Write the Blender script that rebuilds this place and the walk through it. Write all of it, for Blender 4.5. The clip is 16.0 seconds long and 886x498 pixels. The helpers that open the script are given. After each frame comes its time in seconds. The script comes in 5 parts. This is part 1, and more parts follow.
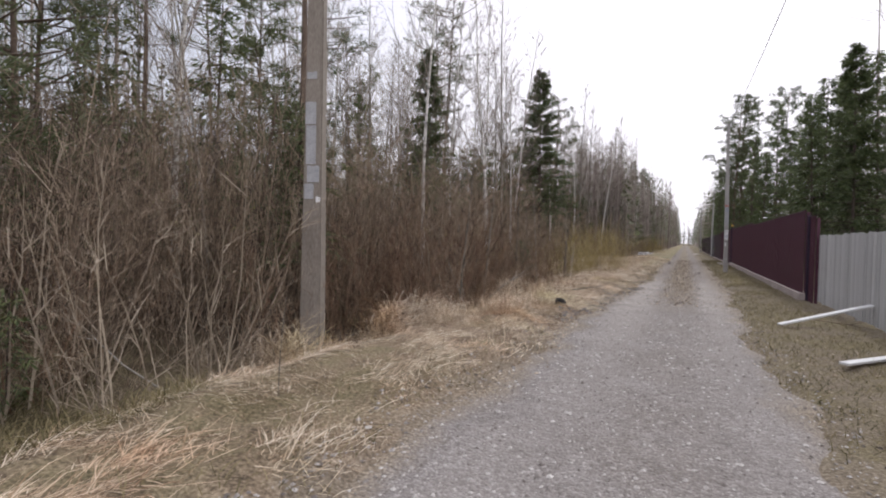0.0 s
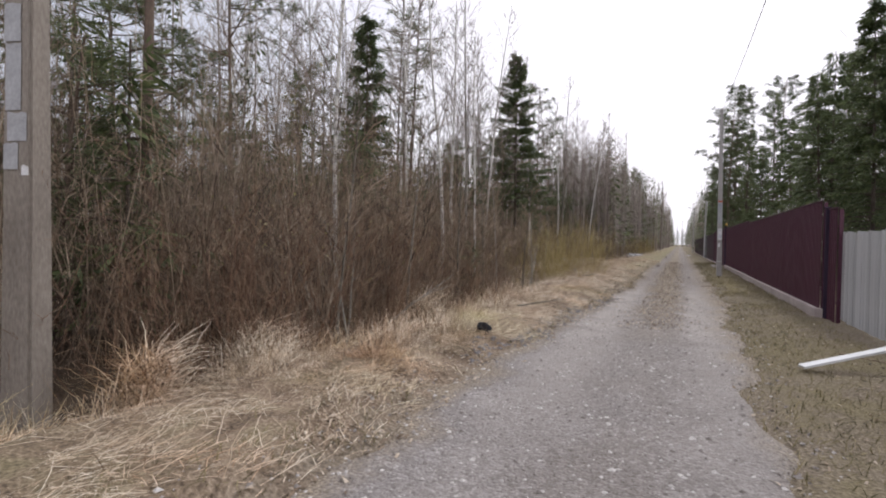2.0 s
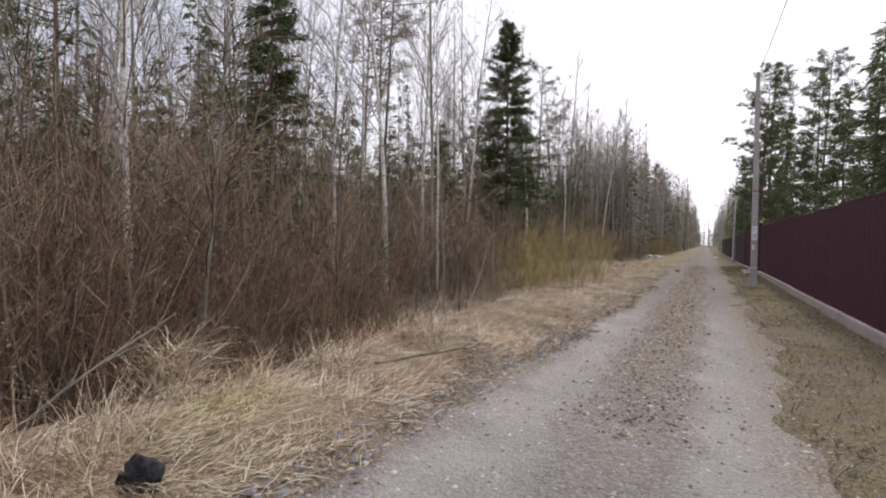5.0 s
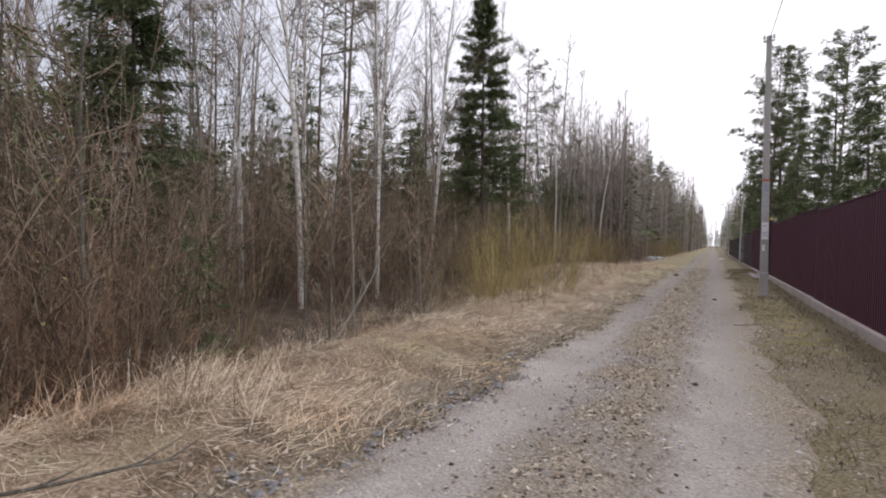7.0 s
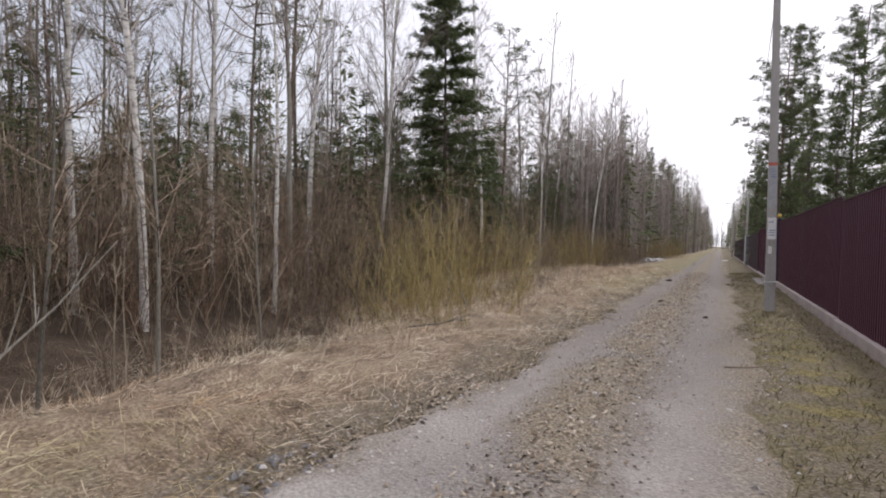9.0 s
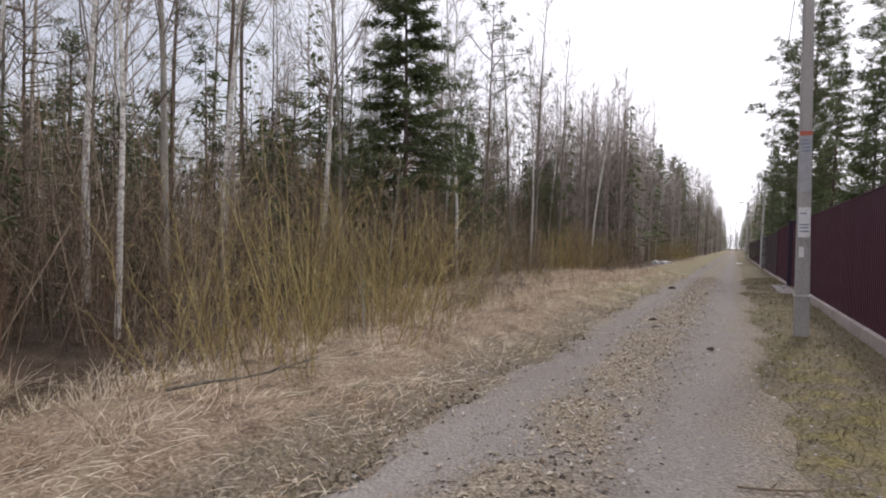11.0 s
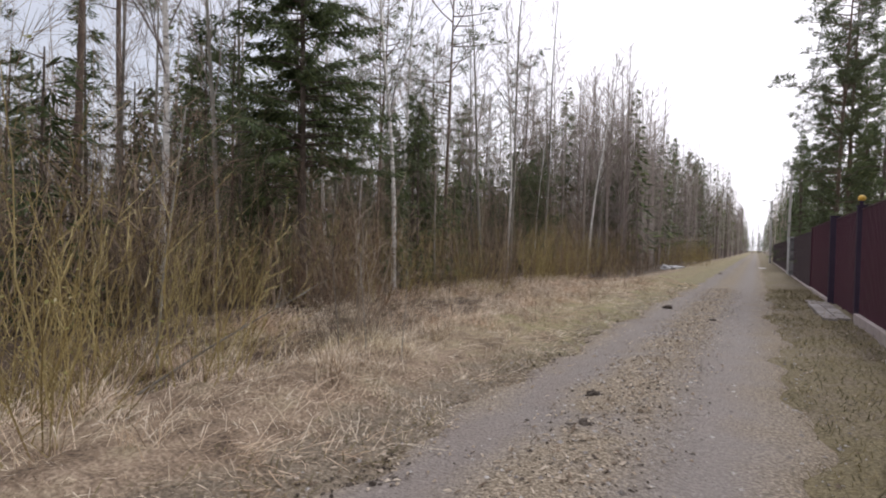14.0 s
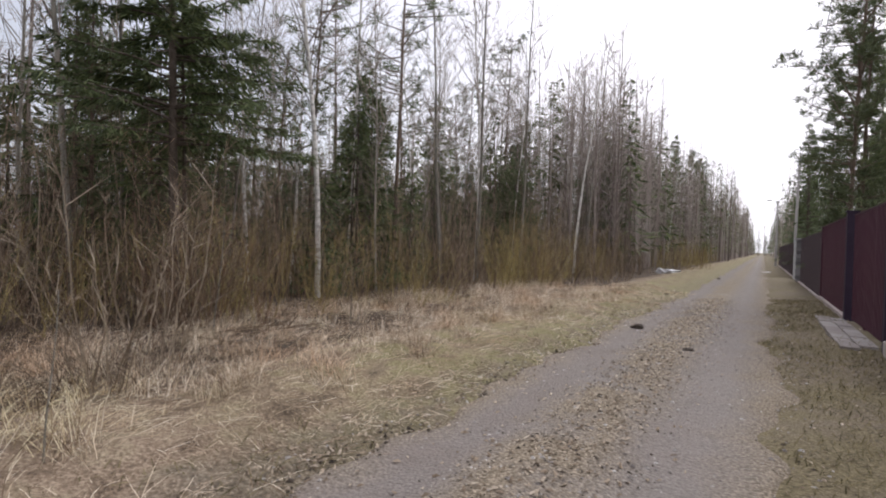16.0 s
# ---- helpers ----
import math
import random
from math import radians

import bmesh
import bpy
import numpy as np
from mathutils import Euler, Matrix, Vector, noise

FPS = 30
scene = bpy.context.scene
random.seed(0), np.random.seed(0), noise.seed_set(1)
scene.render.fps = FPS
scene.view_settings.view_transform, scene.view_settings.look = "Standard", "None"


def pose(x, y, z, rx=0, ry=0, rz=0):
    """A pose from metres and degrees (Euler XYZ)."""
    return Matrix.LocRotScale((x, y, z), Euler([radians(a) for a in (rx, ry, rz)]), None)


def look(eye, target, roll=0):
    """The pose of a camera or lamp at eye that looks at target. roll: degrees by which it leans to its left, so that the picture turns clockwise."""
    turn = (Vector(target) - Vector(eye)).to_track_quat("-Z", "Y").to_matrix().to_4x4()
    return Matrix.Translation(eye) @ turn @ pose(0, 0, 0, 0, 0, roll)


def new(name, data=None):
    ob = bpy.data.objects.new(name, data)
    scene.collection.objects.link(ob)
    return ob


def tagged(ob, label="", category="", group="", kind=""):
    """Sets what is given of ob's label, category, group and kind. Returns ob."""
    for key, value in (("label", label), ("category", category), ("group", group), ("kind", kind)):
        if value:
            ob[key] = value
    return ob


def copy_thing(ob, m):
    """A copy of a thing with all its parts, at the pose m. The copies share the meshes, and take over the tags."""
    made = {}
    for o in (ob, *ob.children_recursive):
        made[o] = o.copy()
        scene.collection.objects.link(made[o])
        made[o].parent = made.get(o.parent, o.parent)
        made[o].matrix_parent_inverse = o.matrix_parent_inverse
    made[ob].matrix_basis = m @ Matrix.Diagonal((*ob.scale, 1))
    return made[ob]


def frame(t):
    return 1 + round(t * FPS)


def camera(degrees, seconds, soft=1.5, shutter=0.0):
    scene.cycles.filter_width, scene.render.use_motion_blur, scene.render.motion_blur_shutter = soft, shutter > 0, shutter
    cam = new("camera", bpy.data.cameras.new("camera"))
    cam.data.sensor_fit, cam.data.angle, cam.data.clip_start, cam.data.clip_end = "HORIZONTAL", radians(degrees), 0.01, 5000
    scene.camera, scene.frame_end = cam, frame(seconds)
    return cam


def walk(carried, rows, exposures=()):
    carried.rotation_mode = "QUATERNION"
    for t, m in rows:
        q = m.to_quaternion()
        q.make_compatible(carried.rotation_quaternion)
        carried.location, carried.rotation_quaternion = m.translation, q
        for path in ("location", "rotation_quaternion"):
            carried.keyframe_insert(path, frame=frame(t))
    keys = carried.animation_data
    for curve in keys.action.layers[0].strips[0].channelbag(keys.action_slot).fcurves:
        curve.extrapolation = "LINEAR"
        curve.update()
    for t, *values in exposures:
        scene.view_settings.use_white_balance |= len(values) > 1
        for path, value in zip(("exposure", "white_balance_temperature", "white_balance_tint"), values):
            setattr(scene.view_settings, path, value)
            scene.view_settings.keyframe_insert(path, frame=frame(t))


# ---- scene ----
cam = camera(83.4, 16.0, soft=2.0)
METRES, EYE, TILT, LEAN, TURN = 26.88, 1.4, 1.4, 0.0, 26.0
ROWS = [
    (0.0, 0.0, 0.0, 0.0, 0.03, -2.55, -0.68),
    (0.5, 0.0154, 0.0276, 0.0, -0.16, -2.52, -0.66),
    (1.0, 0.0294, 0.0554, -0.0016, -0.07, -2.45, -0.56),
    (1.5, 0.047, 0.0824, -0.0021, -0.52, -2.42, -0.59),
    (2.0, 0.0624, 0.1098, -0.0033, -0.55, -2.35, -0.5),
    (2.5, 0.0795, 0.1366, -0.0041, -0.73, -2.34, -0.52),
    (3.0, 0.0925, 0.1648, -0.0048, -0.52, -2.33, -0.55),
    (3.5, 0.1077, 0.1924, -0.0042, -0.39, -2.35, -0.62),
    (6.0, 0.1725, 0.3227, -0.0079, 3.01, -2.51, -0.71),
    (6.5, 0.1909, 0.35, -0.009, 2.58, -2.43, -0.73),
    (7.0, 0.2067, 0.3777, -0.0101, 2.6, -2.38, -0.73),
    (7.5, 0.2255, 0.4051, -0.0103, 2.43, -2.38, -0.72),
    (8.0, 0.2406, 0.4327, -0.0121, 2.61, -2.33, -0.75),
    (8.5, 0.2577, 0.4608, -0.0118, 2.75, -2.38, -0.76),
    (9.0, 0.2725, 0.4893, -0.0123, 3.2, -2.35, -0.79),
    (11.5, 0.3419, 0.6294, -0.017, 4.92, -2.14, -0.8),
    (12.0, 0.3539, 0.6591, -0.0174, 5.54, -2.13, -0.84),
    (12.5, 0.3684, 0.6874, -0.0178, 5.75, -2.05, -0.74),
    (13.0, 0.3821, 0.7169, -0.018, 6.16, -2.03, -0.72),
    (13.5, 0.3974, 0.7436, -0.0178, 6.17, -2.0, -0.74),
    (14.0, 0.413, 0.7729, -0.0188, 6.28, -1.97, -0.74),
    (14.5, 0.4295, 0.8001, -0.0195, 6.21, -1.87, -0.72),
    (15.0, 0.4442, 0.8279, -0.02, 6.45, -1.86, -0.81),
    (15.5, 0.4587, 0.8538, -0.0203, 6.57, -1.81, -0.83),
    (16.0, 0.472, 0.8795, -0.0207, 6.83, -1.84, -0.92),
]
walk(cam, [(t, pose(0, 0, EYE, TILT, LEAN) @ pose(0, 0, 0, 0, 0, TURN) @ pose(METRES * x, METRES * y, METRES * z, 90 + pitch, roll, yaw)) for t, x, y, z, yaw, pitch, roll in ROWS],
     exposures=[(0.0, -0.08), (7.0, -0.04), (12.0, -0.02), (16.0, 0.04)])

# ---- light: a thin bright overcast ----
world = bpy.data.worlds.new("overcast_sky")
scene.world = world
world.use_nodes = True
wn = world.node_tree.nodes
wl = world.node_tree.links
wn.clear()
w_out = wn.new("ShaderNodeOutputWorld")
w_bg = wn.new("ShaderNodeBackground")
w_sky = wn.new("ShaderNodeTexSky")
w_sky.sky_type = "NISHITA"
w_sky.sun_disc = False
w_sky.sun_elevation = radians(42)
w_sky.sun_rotation = radians(11)
w_sky.dust_density = 4.0
w_mix = wn.new("ShaderNodeMix")
w_mix.data_type = "RGBA"
w_noise = wn.new("ShaderNodeTexNoise")
w_noise.inputs["Scale"].default_value = 2.2
w_noise.inputs["Detail"].default_value = 5
w_ramp = wn.new("ShaderNodeMapRange")
w_ramp.inputs["From Min"].default_value = 0.3
w_ramp.inputs["From Max"].default_value = 0.6
w_ramp.inputs["To Min"].default_value = -0.05
w_ramp.inputs["To Max"].default_value = 0.08
w_dir = wn.new("ShaderNodeTexCoord")
w_sep = wn.new("ShaderNodeSeparateXYZ")
wl.new(w_dir.outputs["Generated"], w_sep.inputs[0])
w_thin = wn.new("ShaderNodeMapRange")
w_thin.inputs["From Min"].default_value = -0.85
w_thin.inputs["From Max"].default_value = -0.15
w_thin.inputs["To Min"].default_value = 0.38
w_thin.inputs["To Max"].default_value = 0.95
wl.new(w_sep.outputs["X"], w_thin.inputs["Value"])
w_add = wn.new("ShaderNodeMath")
wl.new(w_thin.outputs["Result"], w_add.inputs[0])
wl.new(w_noise.outputs["Fac"], w_ramp.inputs["Value"])
wl.new(w_ramp.outputs["Result"], w_add.inputs[1])
wl.new(w_add.outputs[0], w_mix.inputs["Factor"])
wl.new(w_sky.outputs["Color"], w_mix.inputs["A"])
w_mix.inputs["B"].default_value = (11.75, 11.5, 12.5, 1)
wl.new(w_mix.outputs["Result"], w_bg.inputs["Color"])
w_bg.inputs["Strength"].default_value = 0.112
wl.new(w_bg.outputs["Background"], w_out.inputs["Surface"])

sun_data = bpy.data.lights.new("sun", "SUN")
sun_data.energy = 1.4
sun_data.angle = radians(5)
sun_data.color = (1.0, 0.97, 0.93)
sun = new("sun", sun_data)
sun.matrix_world = look((5, 26, 24), (0, 0, 0))


# ---- materials ----
def material(name, stops, scale=6.0, rough=0.85, bump=0.3, metal=0.0, stretch=(1, 1, 1), fine=40.0, island=0.0, objects=0.0, spec=0.3, dist=0.02):
    """Two scales of noise through a colour ramp, with relief; island and objects vary the tone piece by piece."""
    m = bpy.data.materials.new(name)
    m.use_nodes = True
    n, l = m.node_tree.nodes, m.node_tree.links
    b = n["Principled BSDF"]
    b.inputs["Roughness"].default_value = rough
    b.inputs["Metallic"].default_value = metal
    b.inputs["Specular IOR Level"].default_value = spec
    tc = n.new("ShaderNodeTexCoord")
    mp = n.new("ShaderNodeMapping")
    mp.inputs["Scale"].default_value = stretch
    l.new(tc.outputs["Object"], mp.inputs["Vector"])
    a = n.new("ShaderNodeTexNoise")
    a.inputs["Scale"].default_value = scale
    a.inputs["Detail"].default_value = 6
    f = n.new("ShaderNodeTexNoise")
    f.inputs["Scale"].default_value = fine
    f.inputs["Detail"].default_value = 4
    l.new(mp.outputs["Vector"], a.inputs["Vector"])
    l.new(mp.outputs["Vector"], f.inputs["Vector"])
    mixf = n.new("ShaderNodeMath")
    mixf.operation = "MULTIPLY_ADD"
    l.new(f.outputs["Fac"], mixf.inputs[0])
    mixf.inputs[1].default_value = 0.45
    half = n.new("ShaderNodeMath")
    half.operation = "MULTIPLY"
    l.new(a.outputs["Fac"], half.inputs[0])
    half.inputs[1].default_value = 0.55
    l.new(half.outputs[0], mixf.inputs[2])
    value = mixf.outputs[0]
    for amount, node, socket in ((island, "ShaderNodeNewGeometry", "Random Per Island"), (objects, "ShaderNodeObjectInfo", "Random")):
        if amount:
            g = n.new(node)
            k = n.new("ShaderNodeMath")
            k.operation = "MULTIPLY_ADD"
            l.new(g.outputs[socket], k.inputs[0])
            k.inputs[1].default_value = amount
            l.new(value, k.inputs[2])
            k2 = n.new("ShaderNodeMath")
            k2.operation = "SUBTRACT"
            l.new(k.outputs[0], k2.inputs[0])
            k2.inputs[1].default_value = amount / 2
            value = k2.outputs[0]
    r = n.new("ShaderNodeValToRGB")
    while len(r.color_ramp.elements) < len(stops):
        r.color_ramp.elements.new(0.5)
    for e, (p, c) in zip(r.color_ramp.elements, stops):
        e.position, e.color = p, (*c, 1)
    l.new(value, r.inputs["Fac"])
    l.new(r.outputs["Color"], b.inputs["Base Color"])
    if bump:
        bp = n.new("ShaderNodeBump")
        bp.inputs["Strength"].default_value = bump
        bp.inputs["Distance"].default_value = dist
        l.new(f.outputs["Fac"], bp.inputs["Height"])
        l.new(bp.outputs["Normal"], b.inputs["Normal"])
    return m


def leafy(m, amount=0.3):
    """Lets some light through thin leaves and blades."""
    n, l = m.node_tree.nodes, m.node_tree.links
    b = n["Principled BSDF"]
    tr = n.new("ShaderNodeBsdfTranslucent")
    src = b.inputs["Base Color"].links[0].from_socket
    l.new(src, tr.inputs["Color"])
    mx = n.new("ShaderNodeMixShader")
    mx.inputs[0].default_value = amount
    l.new(b.outputs[0], mx.inputs[1])
    l.new(tr.outputs[0], mx.inputs[2])
    l.new(mx.outputs[0], n["Material Output"].inputs["Surface"])
    return m


def gravel_material():
    """Packed crushed stone: every small cell a stone of its own tone, over broad patches."""
    m = bpy.data.materials.new("gravel")
    m.use_nodes = True
    n, l = m.node_tree.nodes, m.node_tree.links
    b = n["Principled BSDF"]
    b.inputs["Roughness"].default_value = 0.9
    b.inputs["Specular IOR Level"].default_value = 0.25
    tc = n.new("ShaderNodeTexCoord")
    value = None
    cells = []
    for scale, weight in ((38.0, 0.24), (95.0, 0.34)):
        v = n.new("ShaderNodeTexVoronoi")
        v.inputs["Scale"].default_value = scale
        l.new(tc.outputs["Object"], v.inputs["Vector"])
        sp = n.new("ShaderNodeSeparateColor")
        l.new(v.outputs["Color"], sp.inputs[0])
        k = n.new("ShaderNodeMath")
        k.operation = "MULTIPLY"
        l.new(sp.outputs[0], k.inputs[0])
        k.inputs[1].default_value = weight
        cells.append((k.outputs[0], v.outputs["Distance"]))
    t = n.new("ShaderNodeTexNoise")
    t.inputs["Scale"].default_value = 1.3
    t.inputs["Detail"].default_value = 9
    t.inputs["Roughness"].default_value = 0.65
    l.new(tc.outputs["Object"], t.inputs["Vector"])
    k = n.new("ShaderNodeMath")
    k.operation = "MULTIPLY_ADD"
    l.new(t.outputs["Fac"], k.inputs[0])
    k.inputs[1].default_value = 0.36
    l.new(cells[0][0], k.inputs[2])
    a = n.new("ShaderNodeMath")
    a.operation = "ADD"
    l.new(k.outputs[0], a.inputs[0])
    l.new(cells[1][0], a.inputs[1])
    r = n.new("ShaderNodeValToRGB")
    r.color_ramp.elements.new(0.5)
    r.color_ramp.elements.new(0.6)
    for e, (p, c) in zip(r.color_ramp.elements, [(0.15, (0.10, 0.087, 0.081)), (0.42, (0.2, 0.182, 0.174)), (0.62, (0.275, 0.255, 0.246)), (0.85, (0.5, 0.478, 0.462))]):
        e.position, e.color = p, (*c, 1)
    l.new(a.outputs[0], r.inputs["Fac"])
    l.new(r.outputs["Color"], b.inputs["Base Color"])
    bp = n.new("ShaderNodeBump")
    bp.invert = True
    bp.inputs["Strength"].default_value = 0.7
    bp.inputs["Distance"].default_value = 0.02
    l.new(cells[0][1], bp.inputs["Height"])
    l.new(bp.outputs["Normal"], b.inputs["Normal"])
    return m


M_GRAVEL = gravel_material()
M_STONE = material("gravel_stone", [(0.15, (0.15, 0.13, 0.12)), (0.5, (0.31, 0.285, 0.265)), (0.85, (0.58, 0.555, 0.53))], 9, 0.8, 0.2, island=0.7)
def straw_material():
    """Dead grass: pale blades among grey-brown ones, in reddish and bleached swathes."""
    m = material("dry_grass", [(0.1, (0.13, 0.088, 0.058)), (0.38, (0.45, 0.345, 0.245)), (0.6, (0.73, 0.605, 0.455)), (0.85, (0.88, 0.79, 0.65))], 1.2, 0.75, 0, island=0.95)
    n, l = m.node_tree.nodes, m.node_tree.links
    b = n["Principled BSDF"]
    src = b.inputs["Base Color"].links[0].from_socket
    tc = n.new("ShaderNodeTexCoord")
    for scale, lo, hi, tint, amount in ((0.75, 0.5, 0.68, (0.95, 0.79, 0.69), 0.9), (1.9, 0.52, 0.7, (0.55, 0.48, 0.41), 0.7), (0.5, 0.54, 0.7, (0.78, 0.8, 0.55), 0.8)):
        t = n.new("ShaderNodeTexNoise")
        t.inputs["Scale"].default_value = scale
        t.inputs["Detail"].default_value = 4
        off = n.new("ShaderNodeMapping")
        off.inputs["Location"].default_value = (scale * 31, scale * 17, 0)
        l.new(tc.outputs["Object"], off.inputs["Vector"])
        l.new(off.outputs["Vector"], t.inputs["Vector"])
        r = n.new("ShaderNodeMapRange")
        for k, x in (("From Min", lo), ("From Max", hi), ("To Max", amount)):
            r.inputs[k].default_value = x
        l.new(t.outputs["Fac"], r.inputs["Value"])
        x = n.new("ShaderNodeMix")
        x.data_type, x.blend_type = "RGBA", "MULTIPLY"
        l.new(r.outputs["Result"], x.inputs["Factor"])
        l.new(src, x.inputs["A"])
        x.inputs["B"].default_value = (*tint, 1)
        src = x.outputs["Result"]
    l.new(src, b.inputs["Base Color"])
    return leafy(m, 0.2)


M_STRAW = straw_material()
M_GREEN = leafy(material("moss_grass", [(0.2, (0.085, 0.074, 0.036)), (0.5, (0.175, 0.148, 0.074)), (0.8, (0.32, 0.27, 0.155))], 1.2, 0.8, 0, island=0.7), 0.3)
M_SOIL = material("dark_soil", [(0.3, (0.035, 0.028, 0.023)), (0.7, (0.12, 0.097, 0.08))], 14, 0.95, 0.9, fine=60)
M_TWIG = material("brown_twigs", [(0.12, (0.06, 0.042, 0.031)), (0.5, (0.178, 0.131, 0.093)), (0.85, (0.40, 0.32, 0.235))], 3, 0.8, 0.2, island=0.85, objects=0.25)
M_TWIG_GREY = material("grey_tree_twigs", [(0.15, (0.13, 0.105, 0.092)), (0.5, (0.28, 0.232, 0.204)), (0.85, (0.46, 0.405, 0.365))], 3, 0.8, 0.2, island=0.7, objects=0.25)
M_TWIG_RED = material("reddish_twigs", [(0.15, (0.085, 0.046, 0.03)), (0.5, (0.2, 0.122, 0.08)), (0.85, (0.36, 0.26, 0.175))], 3, 0.8, 0.2, island=0.7, objects=0.2)
M_TWIG_GOLD = material("golden_willow_twigs", [(0.15, (0.16, 0.115, 0.042)), (0.5, (0.335, 0.262, 0.112)), (0.85, (0.53, 0.45, 0.22))], 3, 0.75, 0.2, island=0.7, objects=0.2)
M_BUD = leafy(material("buds_and_first_leaves", [(0.2, (0.3, 0.3, 0.10)), (0.6, (0.46, 0.44, 0.2)), (0.9, (0.62, 0.56, 0.4))], 4, 0.7, 0, island=0.7), 0.3)
M_WILLOW = material("pale_willow_bark", [(0.2, (0.13, 0.1, 0.076)), (0.5, (0.31, 0.255, 0.19)), (0.85, (0.5, 0.43, 0.34))], 3, 0.8, 0.3, island=0.5)
M_BIRCH = material("birch_bark", [(0.35, (0.035, 0.03, 0.028)), (0.43, (0.42, 0.40, 0.37)), (0.53, (0.68, 0.66, 0.62)), (0.8, (0.8, 0.78, 0.75))], 3.2, 0.75, 0.4, stretch=(1.2, 1.2, 3.2), fine=16)
M_ASPEN = material("grey_bark", [(0.25, (0.07, 0.062, 0.052)), (0.5, (0.21, 0.195, 0.165)), (0.8, (0.40, 0.375, 0.33))], 3, 0.85, 0.6, stretch=(2, 2, 0.7), fine=30, objects=0.3)
M_PINE = material("pine_bark", [(0.25, (0.06, 0.047, 0.04)), (0.5, (0.15, 0.112, 0.088)), (0.8, (0.28, 0.195, 0.14))], 4, 0.9, 0.8, stretch=(2, 2, 0.6), fine=26)
M_SPRUCEBARK = material("spruce_bark", [(0.25, (0.04, 0.032, 0.027)), (0.5, (0.10, 0.08, 0.065)), (0.8, (0.19, 0.155, 0.13))], 5, 0.9, 0.8, fine=30)
M_NEEDLE = leafy(material("spruce_needles", [(0.15, (0.045, 0.064, 0.028)), (0.5, (0.105, 0.138, 0.062)), (0.85, (0.2, 0.23, 0.1))], 0.7, 0.6, 0, island=0.6, objects=0.3), 0.3)
M_PINENEEDLE = leafy(material("pine_needles", [(0.15, (0.056, 0.072, 0.038)), (0.5, (0.112, 0.136, 0.066)), (0.85, (0.19, 0.21, 0.11))], 0.7, 0.6, 0, island=0.6, objects=0.3), 0.3)
M_CONCRETE = material("weathered_concrete", [(0.25, (0.13, 0.112, 0.095)), (0.5, (0.245, 0.215, 0.185)), (0.8, (0.37, 0.34, 0.30))], 2.5, 0.9, 0.4, stretch=(1, 1, 0.35), fine=50)
M_CONCRETE_PALE = material("pale_grey_concrete", [(0.25, (0.24, 0.225, 0.215)), (0.5, (0.37, 0.355, 0.345)), (0.8, (0.5, 0.485, 0.475))], 2.5, 0.9, 0.4, stretch=(1, 1, 0.35), fine=50)
M_PLINTH = material("pinkish_concrete", [(0.25, (0.3, 0.25, 0.24)), (0.5, (0.45, 0.39, 0.37)), (0.8, (0.56, 0.50, 0.48))], 3, 0.9, 0.3, fine=40)
M_PAPER = material("weathered_paper", [(0.25, (0.22, 0.215, 0.215)), (0.45, (0.34, 0.345, 0.36)), (0.8, (0.5, 0.51, 0.53))], 5, 0.7, 0.2, fine=30)
M_PAPER_RED = material("red_print", [(0.3, (0.42, 0.10, 0.07)), (0.7, (0.55, 0.17, 0.12))], 8, 0.7, 0)
M_PRINT = material("blue_print", [(0.3, (0.14, 0.18, 0.3)), (0.7, (0.28, 0.32, 0.42))], 8, 0.7, 0)
M_MAROON = material("burgundy_coated_steel", [(0.25, (0.046, 0.008, 0.022)), (0.5, (0.062, 0.0115, 0.031)), (0.8, (0.083, 0.02, 0.043))], 0.8, 0.55, 0.05, stretch=(1, 1, 0.4), fine=20, objects=0.08, spec=0.5)
M_NAVY = material("dark_blue_post_paint", [(0.25, (0.026, 0.016, 0.032)), (0.7, (0.05, 0.034, 0.06))], 4, 0.75, 0.05, spec=0.3)
M_MESH = material("brown_grey_sheet", [(0.25, (0.05, 0.036, 0.044)), (0.5, (0.075, 0.054, 0.064)), (0.8, (0.11, 0.085, 0.094))], 1.5, 0.6, 0.05, fine=18)
M_GREYWOOD = material("silvered_board", [(0.2, (0.31, 0.31, 0.315)), (0.5, (0.48, 0.485, 0.49)), (0.8, (0.62, 0.625, 0.63))], 3, 0.85, 0.5, stretch=(6, 6, 0.5), fine=26, objects=0.25)
M_WHITEWOOD = material("white_painted_plank", [(0.2, (0.5, 0.5, 0.5)), (0.5, (0.68, 0.69, 0.7)), (0.8, (0.78, 0.79, 0.8))], 4, 0.7, 0.2)
M_BLOCK = material("grey_split_stone", [(0.2, (0.10, 0.095, 0.10)), (0.5, (0.19, 0.185, 0.19)), (0.8, (0.3, 0.29, 0.3))], 6, 0.9, 0.8, objects=0.5)
M_TILE = material("grey_paving_tile", [(0.2, (0.23, 0.2, 0.185)), (0.5, (0.33, 0.3, 0.285)), (0.8, (0.42, 0.39, 0.37))], 4, 0.9, 0.3, objects=0.4)
M_YELLOW = material("yellow_lamp_shade", [(0.3, (0.6, 0.36, 0.05)), (0.7, (0.72, 0.48, 0.10))], 5, 0.4, 0)
M_WIRE = material("black_cable", [(0.3, (0.03, 0.03, 0.03)), (0.7, (0.07, 0.07, 0.07))], 5, 0.6, 0)
M_STEEL = material("galvanised_steel", [(0.3, (0.42, 0.43, 0.44)), (0.7, (0.58, 0.59, 0.6))], 5, 0.45, 0.05, metal=0.6)
